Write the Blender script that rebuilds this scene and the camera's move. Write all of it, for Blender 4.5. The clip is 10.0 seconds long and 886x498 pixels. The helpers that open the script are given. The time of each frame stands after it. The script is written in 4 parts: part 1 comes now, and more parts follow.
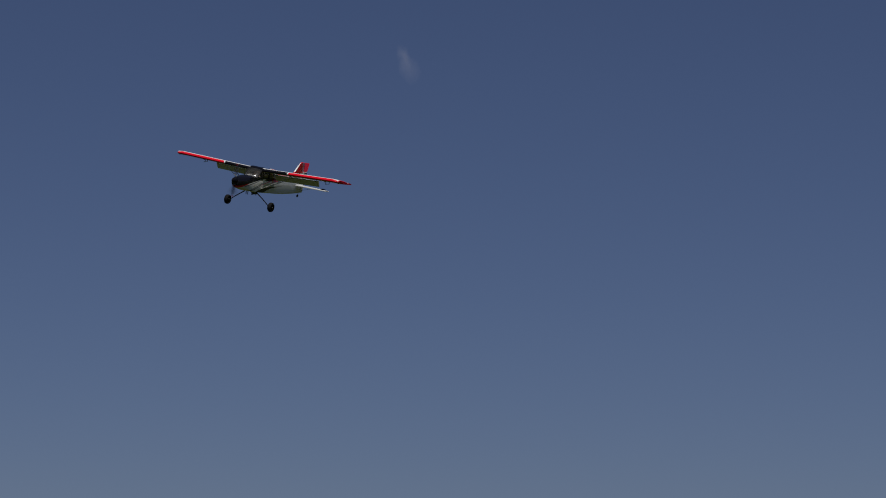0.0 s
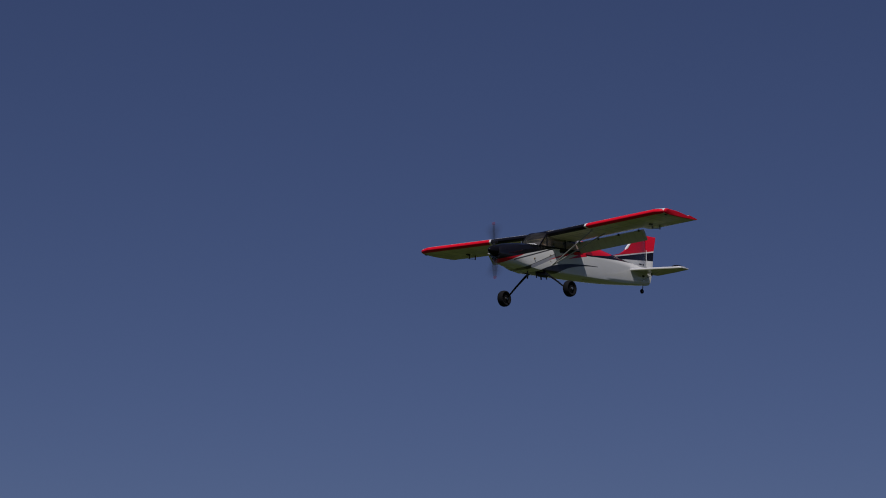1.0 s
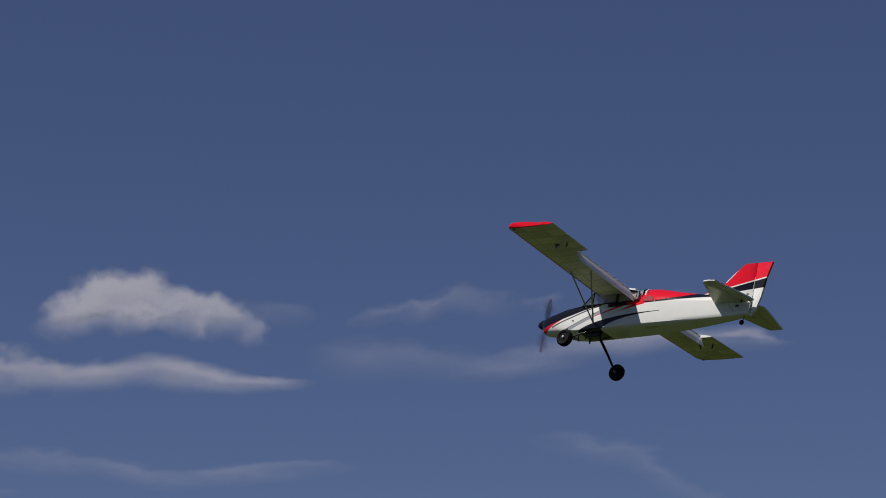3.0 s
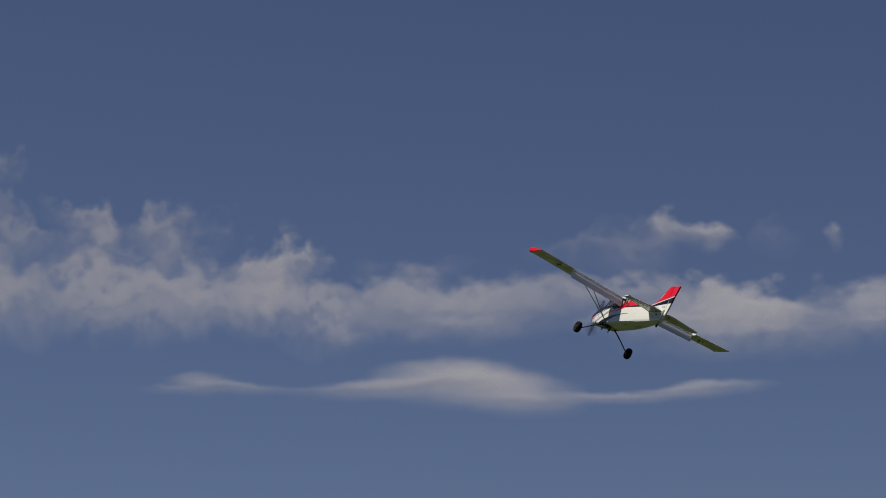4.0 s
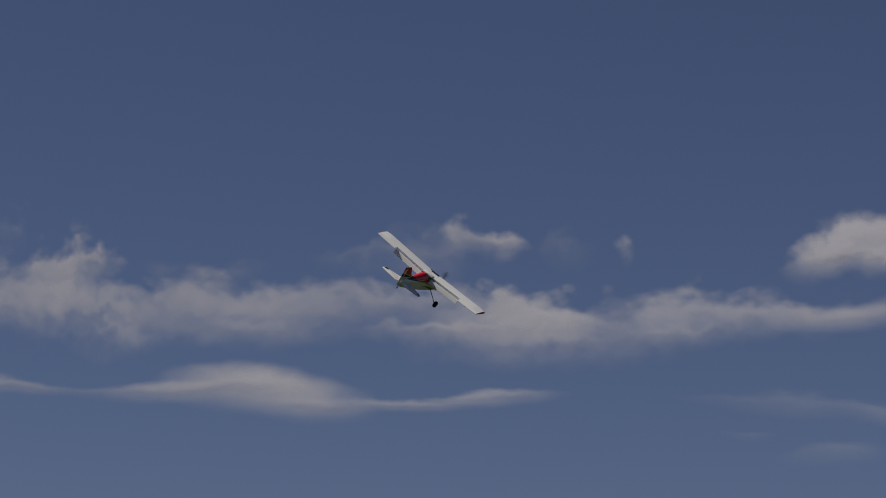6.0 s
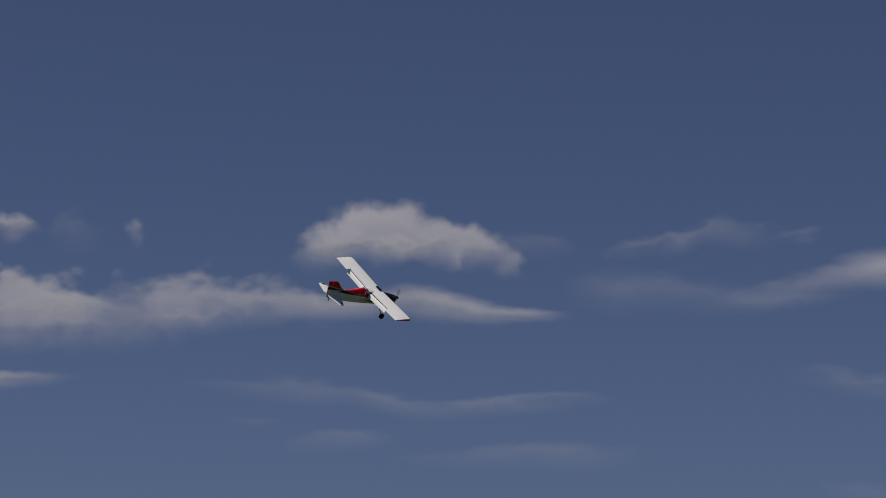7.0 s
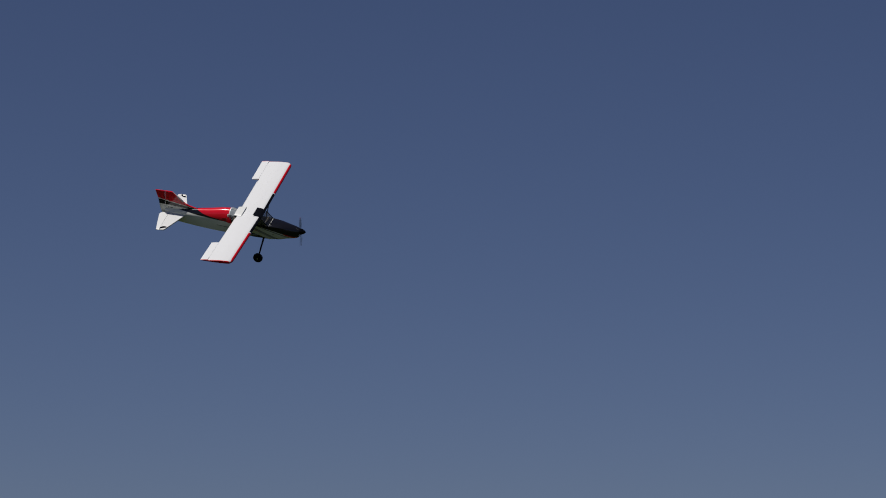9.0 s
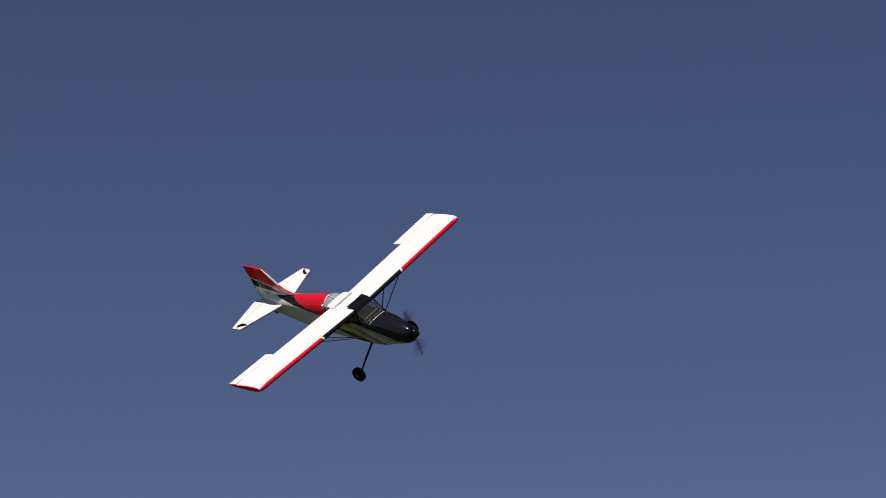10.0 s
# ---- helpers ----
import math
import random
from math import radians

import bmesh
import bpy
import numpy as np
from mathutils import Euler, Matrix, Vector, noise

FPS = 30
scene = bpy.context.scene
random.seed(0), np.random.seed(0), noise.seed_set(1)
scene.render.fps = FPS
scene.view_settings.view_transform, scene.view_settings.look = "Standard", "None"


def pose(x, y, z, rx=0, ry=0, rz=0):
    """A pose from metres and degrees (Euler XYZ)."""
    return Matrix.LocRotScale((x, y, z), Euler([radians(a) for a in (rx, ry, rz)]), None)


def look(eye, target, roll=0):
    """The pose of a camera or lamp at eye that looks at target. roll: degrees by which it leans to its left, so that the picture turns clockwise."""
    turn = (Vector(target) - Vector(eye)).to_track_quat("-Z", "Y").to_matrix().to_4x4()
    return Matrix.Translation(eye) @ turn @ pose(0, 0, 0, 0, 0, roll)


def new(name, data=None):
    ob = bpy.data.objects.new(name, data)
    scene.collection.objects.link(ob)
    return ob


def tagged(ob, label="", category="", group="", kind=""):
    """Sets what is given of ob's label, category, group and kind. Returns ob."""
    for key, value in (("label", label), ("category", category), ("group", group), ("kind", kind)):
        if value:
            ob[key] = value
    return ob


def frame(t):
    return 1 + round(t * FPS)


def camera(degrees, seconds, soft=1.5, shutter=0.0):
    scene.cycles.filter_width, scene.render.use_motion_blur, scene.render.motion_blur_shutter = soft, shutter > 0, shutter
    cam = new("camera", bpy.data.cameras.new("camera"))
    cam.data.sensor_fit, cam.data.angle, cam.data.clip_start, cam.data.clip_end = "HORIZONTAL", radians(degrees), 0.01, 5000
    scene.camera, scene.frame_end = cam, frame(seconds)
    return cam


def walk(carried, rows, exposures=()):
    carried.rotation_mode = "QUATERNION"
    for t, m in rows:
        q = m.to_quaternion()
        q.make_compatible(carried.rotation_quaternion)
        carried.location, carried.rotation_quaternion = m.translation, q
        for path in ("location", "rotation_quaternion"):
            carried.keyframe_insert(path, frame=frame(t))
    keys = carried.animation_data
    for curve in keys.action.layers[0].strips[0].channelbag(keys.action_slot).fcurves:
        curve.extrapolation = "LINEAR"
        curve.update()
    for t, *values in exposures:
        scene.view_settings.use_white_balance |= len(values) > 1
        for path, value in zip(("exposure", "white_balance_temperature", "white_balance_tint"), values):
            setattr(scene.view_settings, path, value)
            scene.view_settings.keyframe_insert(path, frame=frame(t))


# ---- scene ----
cam = camera(15.0, 10.0, soft=1.0)
CAMERA_AT = (0.0, 0.0, 1.6)
walk(cam, [(t, pose(*CAMERA_AT, 90 + el, 0, -az) @ pose(0, 0, 0, 0, 0, roll)) for t, az, el, roll in (
    (0, 99.302, 7.361, 0.05), (0.1, 97.756, 7.786, 0.06), (0.2, 95.840, 8.385, 0.06), (0.3, 93.783, 9.076, 0.07), (0.4, 91.991, 9.596, 0.07),
    (0.5, 90.224, 9.916, 0.08), (0.6, 88.538, 9.915, 0.08), (0.7, 86.995, 9.993, 0.08), (0.8, 85.529, 9.993, 0.08), (0.9, 83.869, 10.084, 0.08),
    (1, 81.741, 10.018, 0.08), (1.1, 79.655, 10.186, 0.07), (1.2, 77.193, 10.392, 0.06), (1.3, 74.607, 10.786, 0.06), (1.4, 71.785, 11.228, 0.05),
    (1.5, 69.029, 11.672, 0.04), (1.6, 66.338, 12.082, 0.03), (1.7, 63.525, 12.462, 0.03), (1.8, 60.209, 12.697, 0.02), (1.9, 56.034, 12.676, 0.02),
    (2, 52.219, 12.671, 0.01), (2.1, 48.723, 12.928, 0.01), (2.2, 44.986, 12.946, -0.00), (2.5, 32.724, 12.614, -0.26), (2.75, 23.301, 12.089, -0.49),
    (3, 15.281, 11.589, -0.71), (3.3, 7.960, 11.196, -0.97), (3.4, 6.215, 11.029, -0.38), (3.5, 4.575, 10.950, 0.21), (3.6, 3.047, 10.830, 0.14),
    (3.7, 1.644, 10.706, 0.08), (3.8, 0.403, 10.641, 0.01), (3.9, -0.509, 10.543, -0.05), (4, -1.235, 10.516, -0.12), (4.1, -1.676, 10.413, -0.05),
    (4.2, -2.040, 10.327, 0.02), (4.3, -2.316, 10.208, 0.10), (4.4, -2.422, 10.140, 0.17), (4.5, -2.447, 10.244, 0.24), (4.6, -2.416, 10.258, 0.30),
    (4.7, -2.213, 10.311, 0.35), (4.8, -2.424, 10.182, 0.41), (4.9, -2.619, 10.091, 0.46), (5, -2.804, 10.047, 0.52), (5.1, -2.651, 9.983, 0.58),
    (5.2, -2.236, 9.974, 0.64), (5.3, -1.421, 10.049, 0.69), (5.4, -0.604, 10.184, 0.75), (5.5, 0.000, 10.300, 0.81), (5.6, 0.612, 10.302, 0.76),
    (5.7, 1.061, 10.409, 0.71), (5.8, 1.201, 10.484, 0.66), (6.1, 3.200, 10.710, 0.50), (6.45, 6.099, 10.890, 0.32), (6.8, 9.150, 10.822, 0.14),
    (6.9, 9.987, 10.639, 0.21), (7, 10.828, 10.441, 0.28), (7.1, 11.742, 10.453, 0.33), (7.2, 12.295, 10.397, 0.38), (7.3, 13.186, 10.276, 0.42),
    (7.4, 13.866, 10.082, 0.47), (7.5, 14.626, 9.716, 0.52), (7.6, 15.540, 9.255, 0.61), (7.7, 16.830, 8.999, 0.71), (7.8, 18.472, 8.874, 0.80),
    (7.9, 19.760, 8.651, 0.90), (8, 20.977, 8.434, 0.99), (8.1, 22.171, 8.149, 0.97), (8.2, 23.399, 7.855, 0.95), (8.3, 24.714, 7.592, 0.93),
    (8.4, 26.136, 7.362, 0.91), (8.5, 27.856, 7.232, 0.89), (8.6, 29.731, 7.165, 0.75), (8.7, 31.892, 7.224, 0.61), (8.8, 33.809, 7.328, 0.48),
    (8.9, 35.732, 7.530, 0.34), (9, 37.441, 7.674, 0.20), (9.1, 38.815, 7.836, 0.19), (9.2, 39.985, 8.019, 0.17), (9.3, 41.280, 8.275, 0.16),
    (9.4, 42.749, 8.761, 0.14), (9.5, 44.403, 9.784, 0.13), (9.6, 46.492, 10.400, 0.12), (9.7, 48.494, 11.350, 0.11), (9.8, 50.250, 11.950, 0.09),
    (9.9, 52.507, 12.476, 0.08), (10, 55.007, 12.867, 0.07),
)], exposures=[
    (0, -0.71, 6340, 27), (0.5, -0.63, 6150, 32), (1, -0.78, 6060, 36), (1.7, -0.63, 5930, 39), (2.2, -0.44, 5860, 39), (3.5, -0.18, 6610, 25), (5.5, -0.36, 6820, 26),
    (7.5, -0.47, 6430, 27), (8.5, -0.61, 6260, 28), (9.2, -0.49, 6430, 28), (9.6, -0.31, 6600, 29), (10, -0.15, 6620, 29)])


# ================= daylight =================
SUN_AZIMUTH, SUN_HEIGHT = 272.0, 60.0
world = bpy.data.worlds.new("sky")
scene.world = world
world.use_nodes = True
wn, wl = world.node_tree.nodes, world.node_tree.links
wn.clear()
sky = wn.new("ShaderNodeTexSky")
sky.sky_type, sky.sun_disc = "NISHITA", False
sky.sun_elevation, sky.sun_rotation = radians(SUN_HEIGHT), radians(SUN_AZIMUTH)
sky.altitude, sky.air_density, sky.dust_density, sky.ozone_density = 300, 0.66, 0.4, 5.0
glow = wn.new("ShaderNodeBackground")
glow.inputs["Strength"].default_value = 0.05
sky_out = wn.new("ShaderNodeOutputWorld")
wl.new(sky.outputs[0], glow.inputs["Color"])
wl.new(glow.outputs[0], sky_out.inputs["Surface"])

sun = new("sun", bpy.data.lights.new("sun", "SUN"))
sun.data.energy, sun.data.angle, sun.data.color = 5.0, radians(0.53), (0.94, 1.0, 0.83)
_a, _h = radians(SUN_AZIMUTH), radians(SUN_HEIGHT)
sun.matrix_world = look(Vector((math.sin(_a) * math.cos(_h), math.cos(_a) * math.cos(_h), math.sin(_h))) * 50, (0, 0, 0))

# ================= materials =================
def nodes_of(name):
    mat = bpy.data.materials.new(name)
    mat.use_nodes = True
    nt = mat.node_tree
    nt.nodes.clear()
    return mat, nt, nt.nodes, nt.links


class Net:
    """Small helper to wire shader nodes."""

    def __init__(self, name):
        self.mat, self.nt, self.nodes, self.links = nodes_of(name)

    def node(self, kind, **values):
        n = self.nodes.new(kind)
        for key, value in values.items():
            n.inputs[key.replace("_", " ")].default_value = value
        return n

    def put(self, value, socket):
        if isinstance(value, bpy.types.NodeSocket):
            self.links.new(value, socket)
        else:
            socket.default_value = value

    def math(self, op, a, b=0.0, clamp=False):
        n = self.nodes.new("ShaderNodeMath")
        n.operation, n.use_clamp = op, clamp
        self.put(a, n.inputs[0])
        self.put(b, n.inputs[1])
        return n.outputs[0]

    def coords(self):
        n = self.nodes.new("ShaderNodeTexCoord")
        return n.outputs["Object"]

    def xyz(self):
        n = self.nodes.new("ShaderNodeSeparateXYZ")
        self.links.new(self.coords(), n.inputs[0])
        return n.outputs

    def noise(self, scale, detail=4.0, rough=0.55):
        n = self.nodes.new("ShaderNodeTexNoise")
        n.inputs["Scale"].default_value = scale
        n.inputs["Detail"].default_value = detail
        n.inputs["Roughness"].default_value = rough
        self.links.new(self.coords(), n.inputs["Vector"])
        return n.outputs["Fac"]

    def mix(self, fac, a, b):
        n = self.nodes.new("ShaderNodeMix")
        n.data_type = "RGBA"
        self.put(fac, n.inputs[0])
        self.put(a, n.inputs[6])
        self.put(b, n.inputs[7])
        return n.outputs[2]

    def above(self, u, v, a, b, c):
        """1 where a*u + b*v > c, with a crisp but soft edge of about 3 mm."""
        s = self.math("ADD", self.math("MULTIPLY", u, a), self.math("MULTIPLY", v, b))
        return self.math("MULTIPLY", self.math("SUBTRACT", s, c - 0.0015), 333.0, clamp=True)

    def both(self, *masks):
        out = masks[0]
        for m in masks[1:]:
            out = self.math("MULTIPLY", out, m)
        return out

    def flip(self, m):
        return self.math("SUBTRACT", 1.0, m)

    def bump(self, height, strength, distance):
        n = self.nodes.new("ShaderNodeBump")
        n.inputs["Strength"].default_value = strength
        n.inputs["Distance"].default_value = distance
        self.links.new(height, n.inputs["Height"])
        return n.outputs["Normal"]

    def surface(self, color, rough=0.4, metal=0.0, coat=0.0, normal=None, specular=0.5):
        b = self.nodes.new("ShaderNodeBsdfPrincipled")
        self.put(color, b.inputs["Base Color"])
        self.put(rough, b.inputs["Roughness"])
        b.inputs["Metallic"].default_value = metal
        b.inputs["Coat Weight"].default_value = coat
        b.inputs["Coat Roughness"].default_value = 0.03
        b.inputs["Specular IOR Level"].default_value = specular
        if normal is not None:
            self.links.new(normal, b.inputs["Normal"])
        return b.outputs[0]

    def done(self, shader):
        out = self.nodes.new("ShaderNodeOutputMaterial")
        self.links.new(shader, out.inputs["Surface"])
        return self.mat


WHITE = (0.76, 0.76, 0.715, 1)
RED = (0.75, 0.010, 0.023, 1)
BLACK = (0.008, 0.008, 0.012, 1)
SLATE = (0.06, 0.06, 0.07, 1)
GREY = (0.33, 0.34, 0.37, 1)


def paint(net, color, rough=0.15, coat=0.35):
    """Film covering: colour with faint soiling, slight waviness over the ribs."""
    dirt = net.math("MULTIPLY", net.noise(9.0), 0.16)
    grime = net.nodes.new("ShaderNodeMix")
    grime.data_type, grime.blend_type = "RGBA", "MULTIPLY"
    net.put(dirt, grime.inputs[0])
    net.put(color, grime.inputs[6])
    grime.inputs[7].default_value = (0.55, 0.52, 0.45, 1)
    color = grime.outputs[2]
    fine = net.math("MULTIPLY", net.noise(55.0, 2.0), 0.12)
    r = net.math("ADD", rough - 0.06, fine)
    return net.done(net.surface(color, r, 0.0, coat, net.bump(net.noise(14.0, 2.0), 0.12, 0.004), 0.25))


def frame_lines(net, x, ay, ribs, spars):
    """Ribs and spars that show through the film as darker, slightly raised lines: a mask."""
    wave = net.math("ABSOLUTE", net.math("SUBTRACT", net.math("FRACT", net.math("DIVIDE", ay, ribs)), 0.5))
    lines = net.math("MULTIPLY", net.math("SUBTRACT", 0.10, wave), 14.0, clamp=True)
    for at, width in spars:
        off = net.math("ABSOLUTE", net.math("SUBTRACT", x, at))
        lines = net.math("MAXIMUM", lines, net.math("MULTIPLY", net.math("SUBTRACT", width, off), 160.0, clamp=True))
    return lines


def film_bays(net, x, ay, ribs, rows):
    """A random number for each bay of film between the ribs."""
    cell = net.math("ADD", net.math("ADD", net.math("FLOOR", net.math("ADD", net.math("DIVIDE", ay, ribs), 0.5)), 0.3),
                    net.math("MULTIPLY", net.math("FLOOR", net.math("DIVIDE", x, rows)), 17.0))
    n = net.nodes.new("ShaderNodeTexWhiteNoise")
    n.noise_dimensions = "1D"
    net.links.new(cell, n.inputs["W"])
    return n.outputs["Value"]


def underside(net):
    """1 on the lower covering, 0 on the upper one."""
    n = net.nodes.new("ShaderNodeTexCoord")
    v = net.nodes.new("ShaderNodeSeparateXYZ")
    net.links.new(n.outputs["Normal"], v.inputs[0])
    return net.math("MULTIPLY", v.outputs[2], -4.0, clamp=True)


def mat_wing():
    """White film above, below it yellow that paints in sunlight glowing through; the leading edge is red outboard and
    black inboard, a white sliver between.
    """
    net = Net("wing_covering")
    x, y, z = net.xyz()
    ay = net.math("ABSOLUTE", y)
    low = underside(net)
    band = net.above(net.math("ADD", x, net.math("MULTIPLY", low, 0.006)), ay, 1, 0, -0.021)
    tip = net.above(x, ay, 0, 1, 1.0455)
    slant = net.above(ay, x, 1, 0.35, 0.418)
    slant_in = net.above(ay, x, 1, 0.35, 0.402)
    lines = frame_lines(net, x, ay, 0.085, ((-0.105, 0.009), (-0.235, 0.007)))
    bays = film_bays(net, x, ay, 0.085, 0.13)
    top = net.mix(net.math("MULTIPLY", net.noise(4.0, 2.0), 0.12), (0.76, 0.76, 0.78, 1), (0.62, 0.62, 0.58, 1))
    # sunlight through the lower film, put into its colour bay by bay
    backlit = net.mix(net.math("ADD", net.math("MULTIPLY", bays, 0.7), net.math("MULTIPLY", net.math("SUBTRACT", net.noise(6.0, 3.0), 0.3), 0.6)), (0.50, 0.50, 0.40, 1), (0.90, 0.88, 0.56, 1))
    backlit = net.mix(net.math("MULTIPLY", lines, 0.40), backlit, (0.36, 0.36, 0.27, 1))
    film = net.mix(low, top, backlit)
    film = net.mix(net.math("MULTIPLY", net.noise(7.0), 0.10), film, (0.4, 0.39, 0.34, 1))
    color = net.mix(net.both(band, net.flip(slant_in)), film, BLACK)
    color = net.mix(net.both(band, slant), color, RED)
    color = net.mix(tip, color, RED)
    height = net.math("ADD", net.math("MULTIPLY", lines, 0.5), net.noise(10.0, 2.0))
    return net.done(net.surface(color, 0.30, 0.0, 0.0, net.bump(height, 0.12, 0.002), 0.10))


def mat_fuselage():
    """White sides, black nose top, red turtle deck, black, grey and red flashes along the side."""
    net = Net("fuselage_paint")
    x, y, z = net.xyz()
    color = WHITE
    # grey and red flashes below the nose
    def stripe(color, paint_color, a, c0, c1, x0, x1, bend=0.0):
        """Band between the lines z = a*x + c0 and z = a*x + c1 (plus bend*x*x), from x0 to x1."""
        zz = net.math("SUBTRACT", z, net.math("MULTIPLY", net.math("MULTIPLY", x, x), bend))
        m = net.both(net.above(zz, x, 1, -a, c0), net.flip(net.above(zz, x, 1, -a, c1)),
                     net.above(x, z, 1, 0, x0), net.flip(net.above(x, z, 1, 0, x1)))
        return net.mix(m, color, paint_color)
    color = stripe(color, GREY, -0.40, -0.214, -0.190, -0.075, 0.17)
    color = stripe(color, BLACK, -0.40, -0.190, -0.186, -0.075, 0.32)
    # the grey flash carried on forward, its shade painted as slate
    color = stripe(color, SLATE, -0.40, -0.214, -0.190, 0.17, 0.32)
    color = stripe(color, SLATE, -0.29, -0.147, -0.138, -0.075, 0.32)
    # black over the nose, its lower edge rising towards the windscreen, a red wedge below it
    red_wedge = net.both(net.above(z, x, 1, 0.417, -0.0945), net.above(x, z, 1, 0, 0.20))
    color = net.mix(red_wedge, color, RED)
    color = net.mix(net.both(net.above(z, x, 1, 0.24, -0.136), net.above(x, z, 1, 0, -0.06)), color, BLACK)
    # black flash sweeping up from the belly and thinning out aft
    def sweep(drop, rate):
        """Height of a curve that falls away from z = -0.190 towards the nose."""
        e = net.math("EXPONENT", net.math("MULTIPLY", x, rate))
        return net.math("SUBTRACT", -0.190, net.math("MULTIPLY", e, drop))
    flash = net.both(net.above(net.math("SUBTRACT", z, sweep(0.16, 5.6)), x, 1, 0, 0.0), net.flip(net.above(net.math("SUBTRACT", z, sweep(0.062, 5.0)), x, 1, 0, 0.0)),
                     net.above(x, z, 1, 0, -0.53), net.flip(net.above(x, z, 1, 0, 0.13)))
    color = net.mix(flash, color, BLACK)
    # the flash runs on across the belly between the legs
    belly = net.both(net.flip(net.above(z, x, 1, 0, -0.2835)), net.above(x, z, 1, 0, -0.075), net.flip(net.above(x, z, 1, 0, 0.075)))
    color = net.mix(belly, color, BLACK)
    # red swoosh under the cabin
    swoosh = net.both(net.above(z, x, 1, 0.25, -0.207), net.flip(net.above(z, x, 1, 0.33, -0.2065)),
                      net.above(x, z, 1, 0, -0.26), net.flip(net.above(x, z, 1, 0, -0.01)))
    color = net.mix(swoosh, color, RED)
    # dark line and red deck aft of the cabin
    color = net.mix(net.both(net.above(z, x, 1, 0.04, -0.153), net.flip(net.above(x, z, 1, 0, -0.12))), color, BLACK)
    color = net.mix(net.both(net.above(z, x, 1, 0.107, -0.175), net.above(z, x, 1, 0.25, -0.272), net.flip(net.above(x, z, 1, 0, -0.27))), color, RED)
    # red wedge running down from the deck
    wedge = net.both(net.above(z, x, 1, 0.1875, -0.2175), net.flip(net.above(z, x, 1, 0.344, -0.2488)), net.above(x, z, 1, 0.5, -0.475))
    color = net.mix(wedge, color, RED)
    return paint(net, color)


def mat_fin():
    """Red top, white line, black band, white foot."""
    net = Net("fin_paint")
    x, y, z = net.xyz()
    color = net.mix(net.above(z, x, 1, 0.063, -0.149), WHITE, BLACK)
    color = net.mix(net.above(z, x, 1, 0.176, -0.227), color, WHITE)
    color = net.mix(net.above(z, x, 1, 0.176, -0.219), color, RED)
    return paint(net, color)


def mat_tail():
    """White film above, below it a painted yellow glow of sun through the film, with the ribs showing."""
    net = Net("tailplane_covering")
    x, y, z = net.xyz()
    ay = net.math("ABSOLUTE", y)
    lines = frame_lines(net, x, ay, 0.062, ())
    # yellow glow of light through the film, as plain colour
    backlit = net.mix(net.math("MULTIPLY", net.noise(8.0, 3.0), 0.8), (0.58, 0.58, 0.46, 1), (0.80, 0.78, 0.50, 1))
    backlit = net.mix(net.math("MULTIPLY", lines, 0.22), backlit, (0.38, 0.38, 0.28, 1))
    return paint(net, net.mix(underside(net), (0.77, 0.77, 0.77, 1), backlit), 0.34, 0.1)


def mat_plain(name, color, rough, metal=0.0, coat=0.0, grain=30.0, spread=0.25, specular=0.5):
    net = Net(name)
    n = net.noise(grain)
    dark = tuple(c * (1 - spread) for c in color[:3]) + (1,)
    return net.done(net.surface(net.mix(n, dark, color), rough, metal, coat, net.bump(n, 0.2, 0.002), specular))


def mat_glazing(name="tinted_glazing", tint=(0.84, 0.84, 0.85, 1), haze=0.05):
    """Clear plastic, slightly glossy, with a little pale haze that paints in the lit cabin behind."""
    net = Net(name)
    g = net.nodes.new("ShaderNodeBsdfGlossy")
    g.inputs["Roughness"].default_value = 0.06
    t = net.nodes.new("ShaderNodeBsdfTransparent")
    t.inputs["Color"].default_value = tint
    # light grey diffuse share brightens the pane like a lit interior
    pale_haze = net.nodes.new("ShaderNodeBsdfDiffuse")
    pale_haze.inputs["Color"].default_value = (0.55, 0.53, 0.5, 1)
    body = net.nodes.new("ShaderNodeMixShader")
    net.put(net.math("MULTIPLY", net.noise(18.0), haze * 2), body.inputs[0])
    net.links.new(t.outputs[0], body.inputs[1])
    net.links.new(pale_haze.outputs[0], body.inputs[2])
    m = net.nodes.new("ShaderNodeMixShader")
    m.inputs[0].default_value = 0.06
    net.links.new(body.outputs[0], m.inputs[1])
    net.links.new(g.outputs[0], m.inputs[2])
    return net.done(m.outputs[0])


def mat_blade(name="whirling_blade", color=(0.04, 0.04, 0.045, 1), solid=0.2):
    """Whirling blade: half see-through."""
    net = Net(name)
    t = net.nodes.new("ShaderNodeBsdfTransparent")
    s = net.surface(color, 0.25, 0.0, 0.5)
    m = net.nodes.new("ShaderNodeMixShader")
    m.inputs[0].default_value = solid
    net.links.new(t.outputs[0], m.inputs[1])
    net.links.new(s, m.inputs[2])
    return net.done(m.outputs[0])


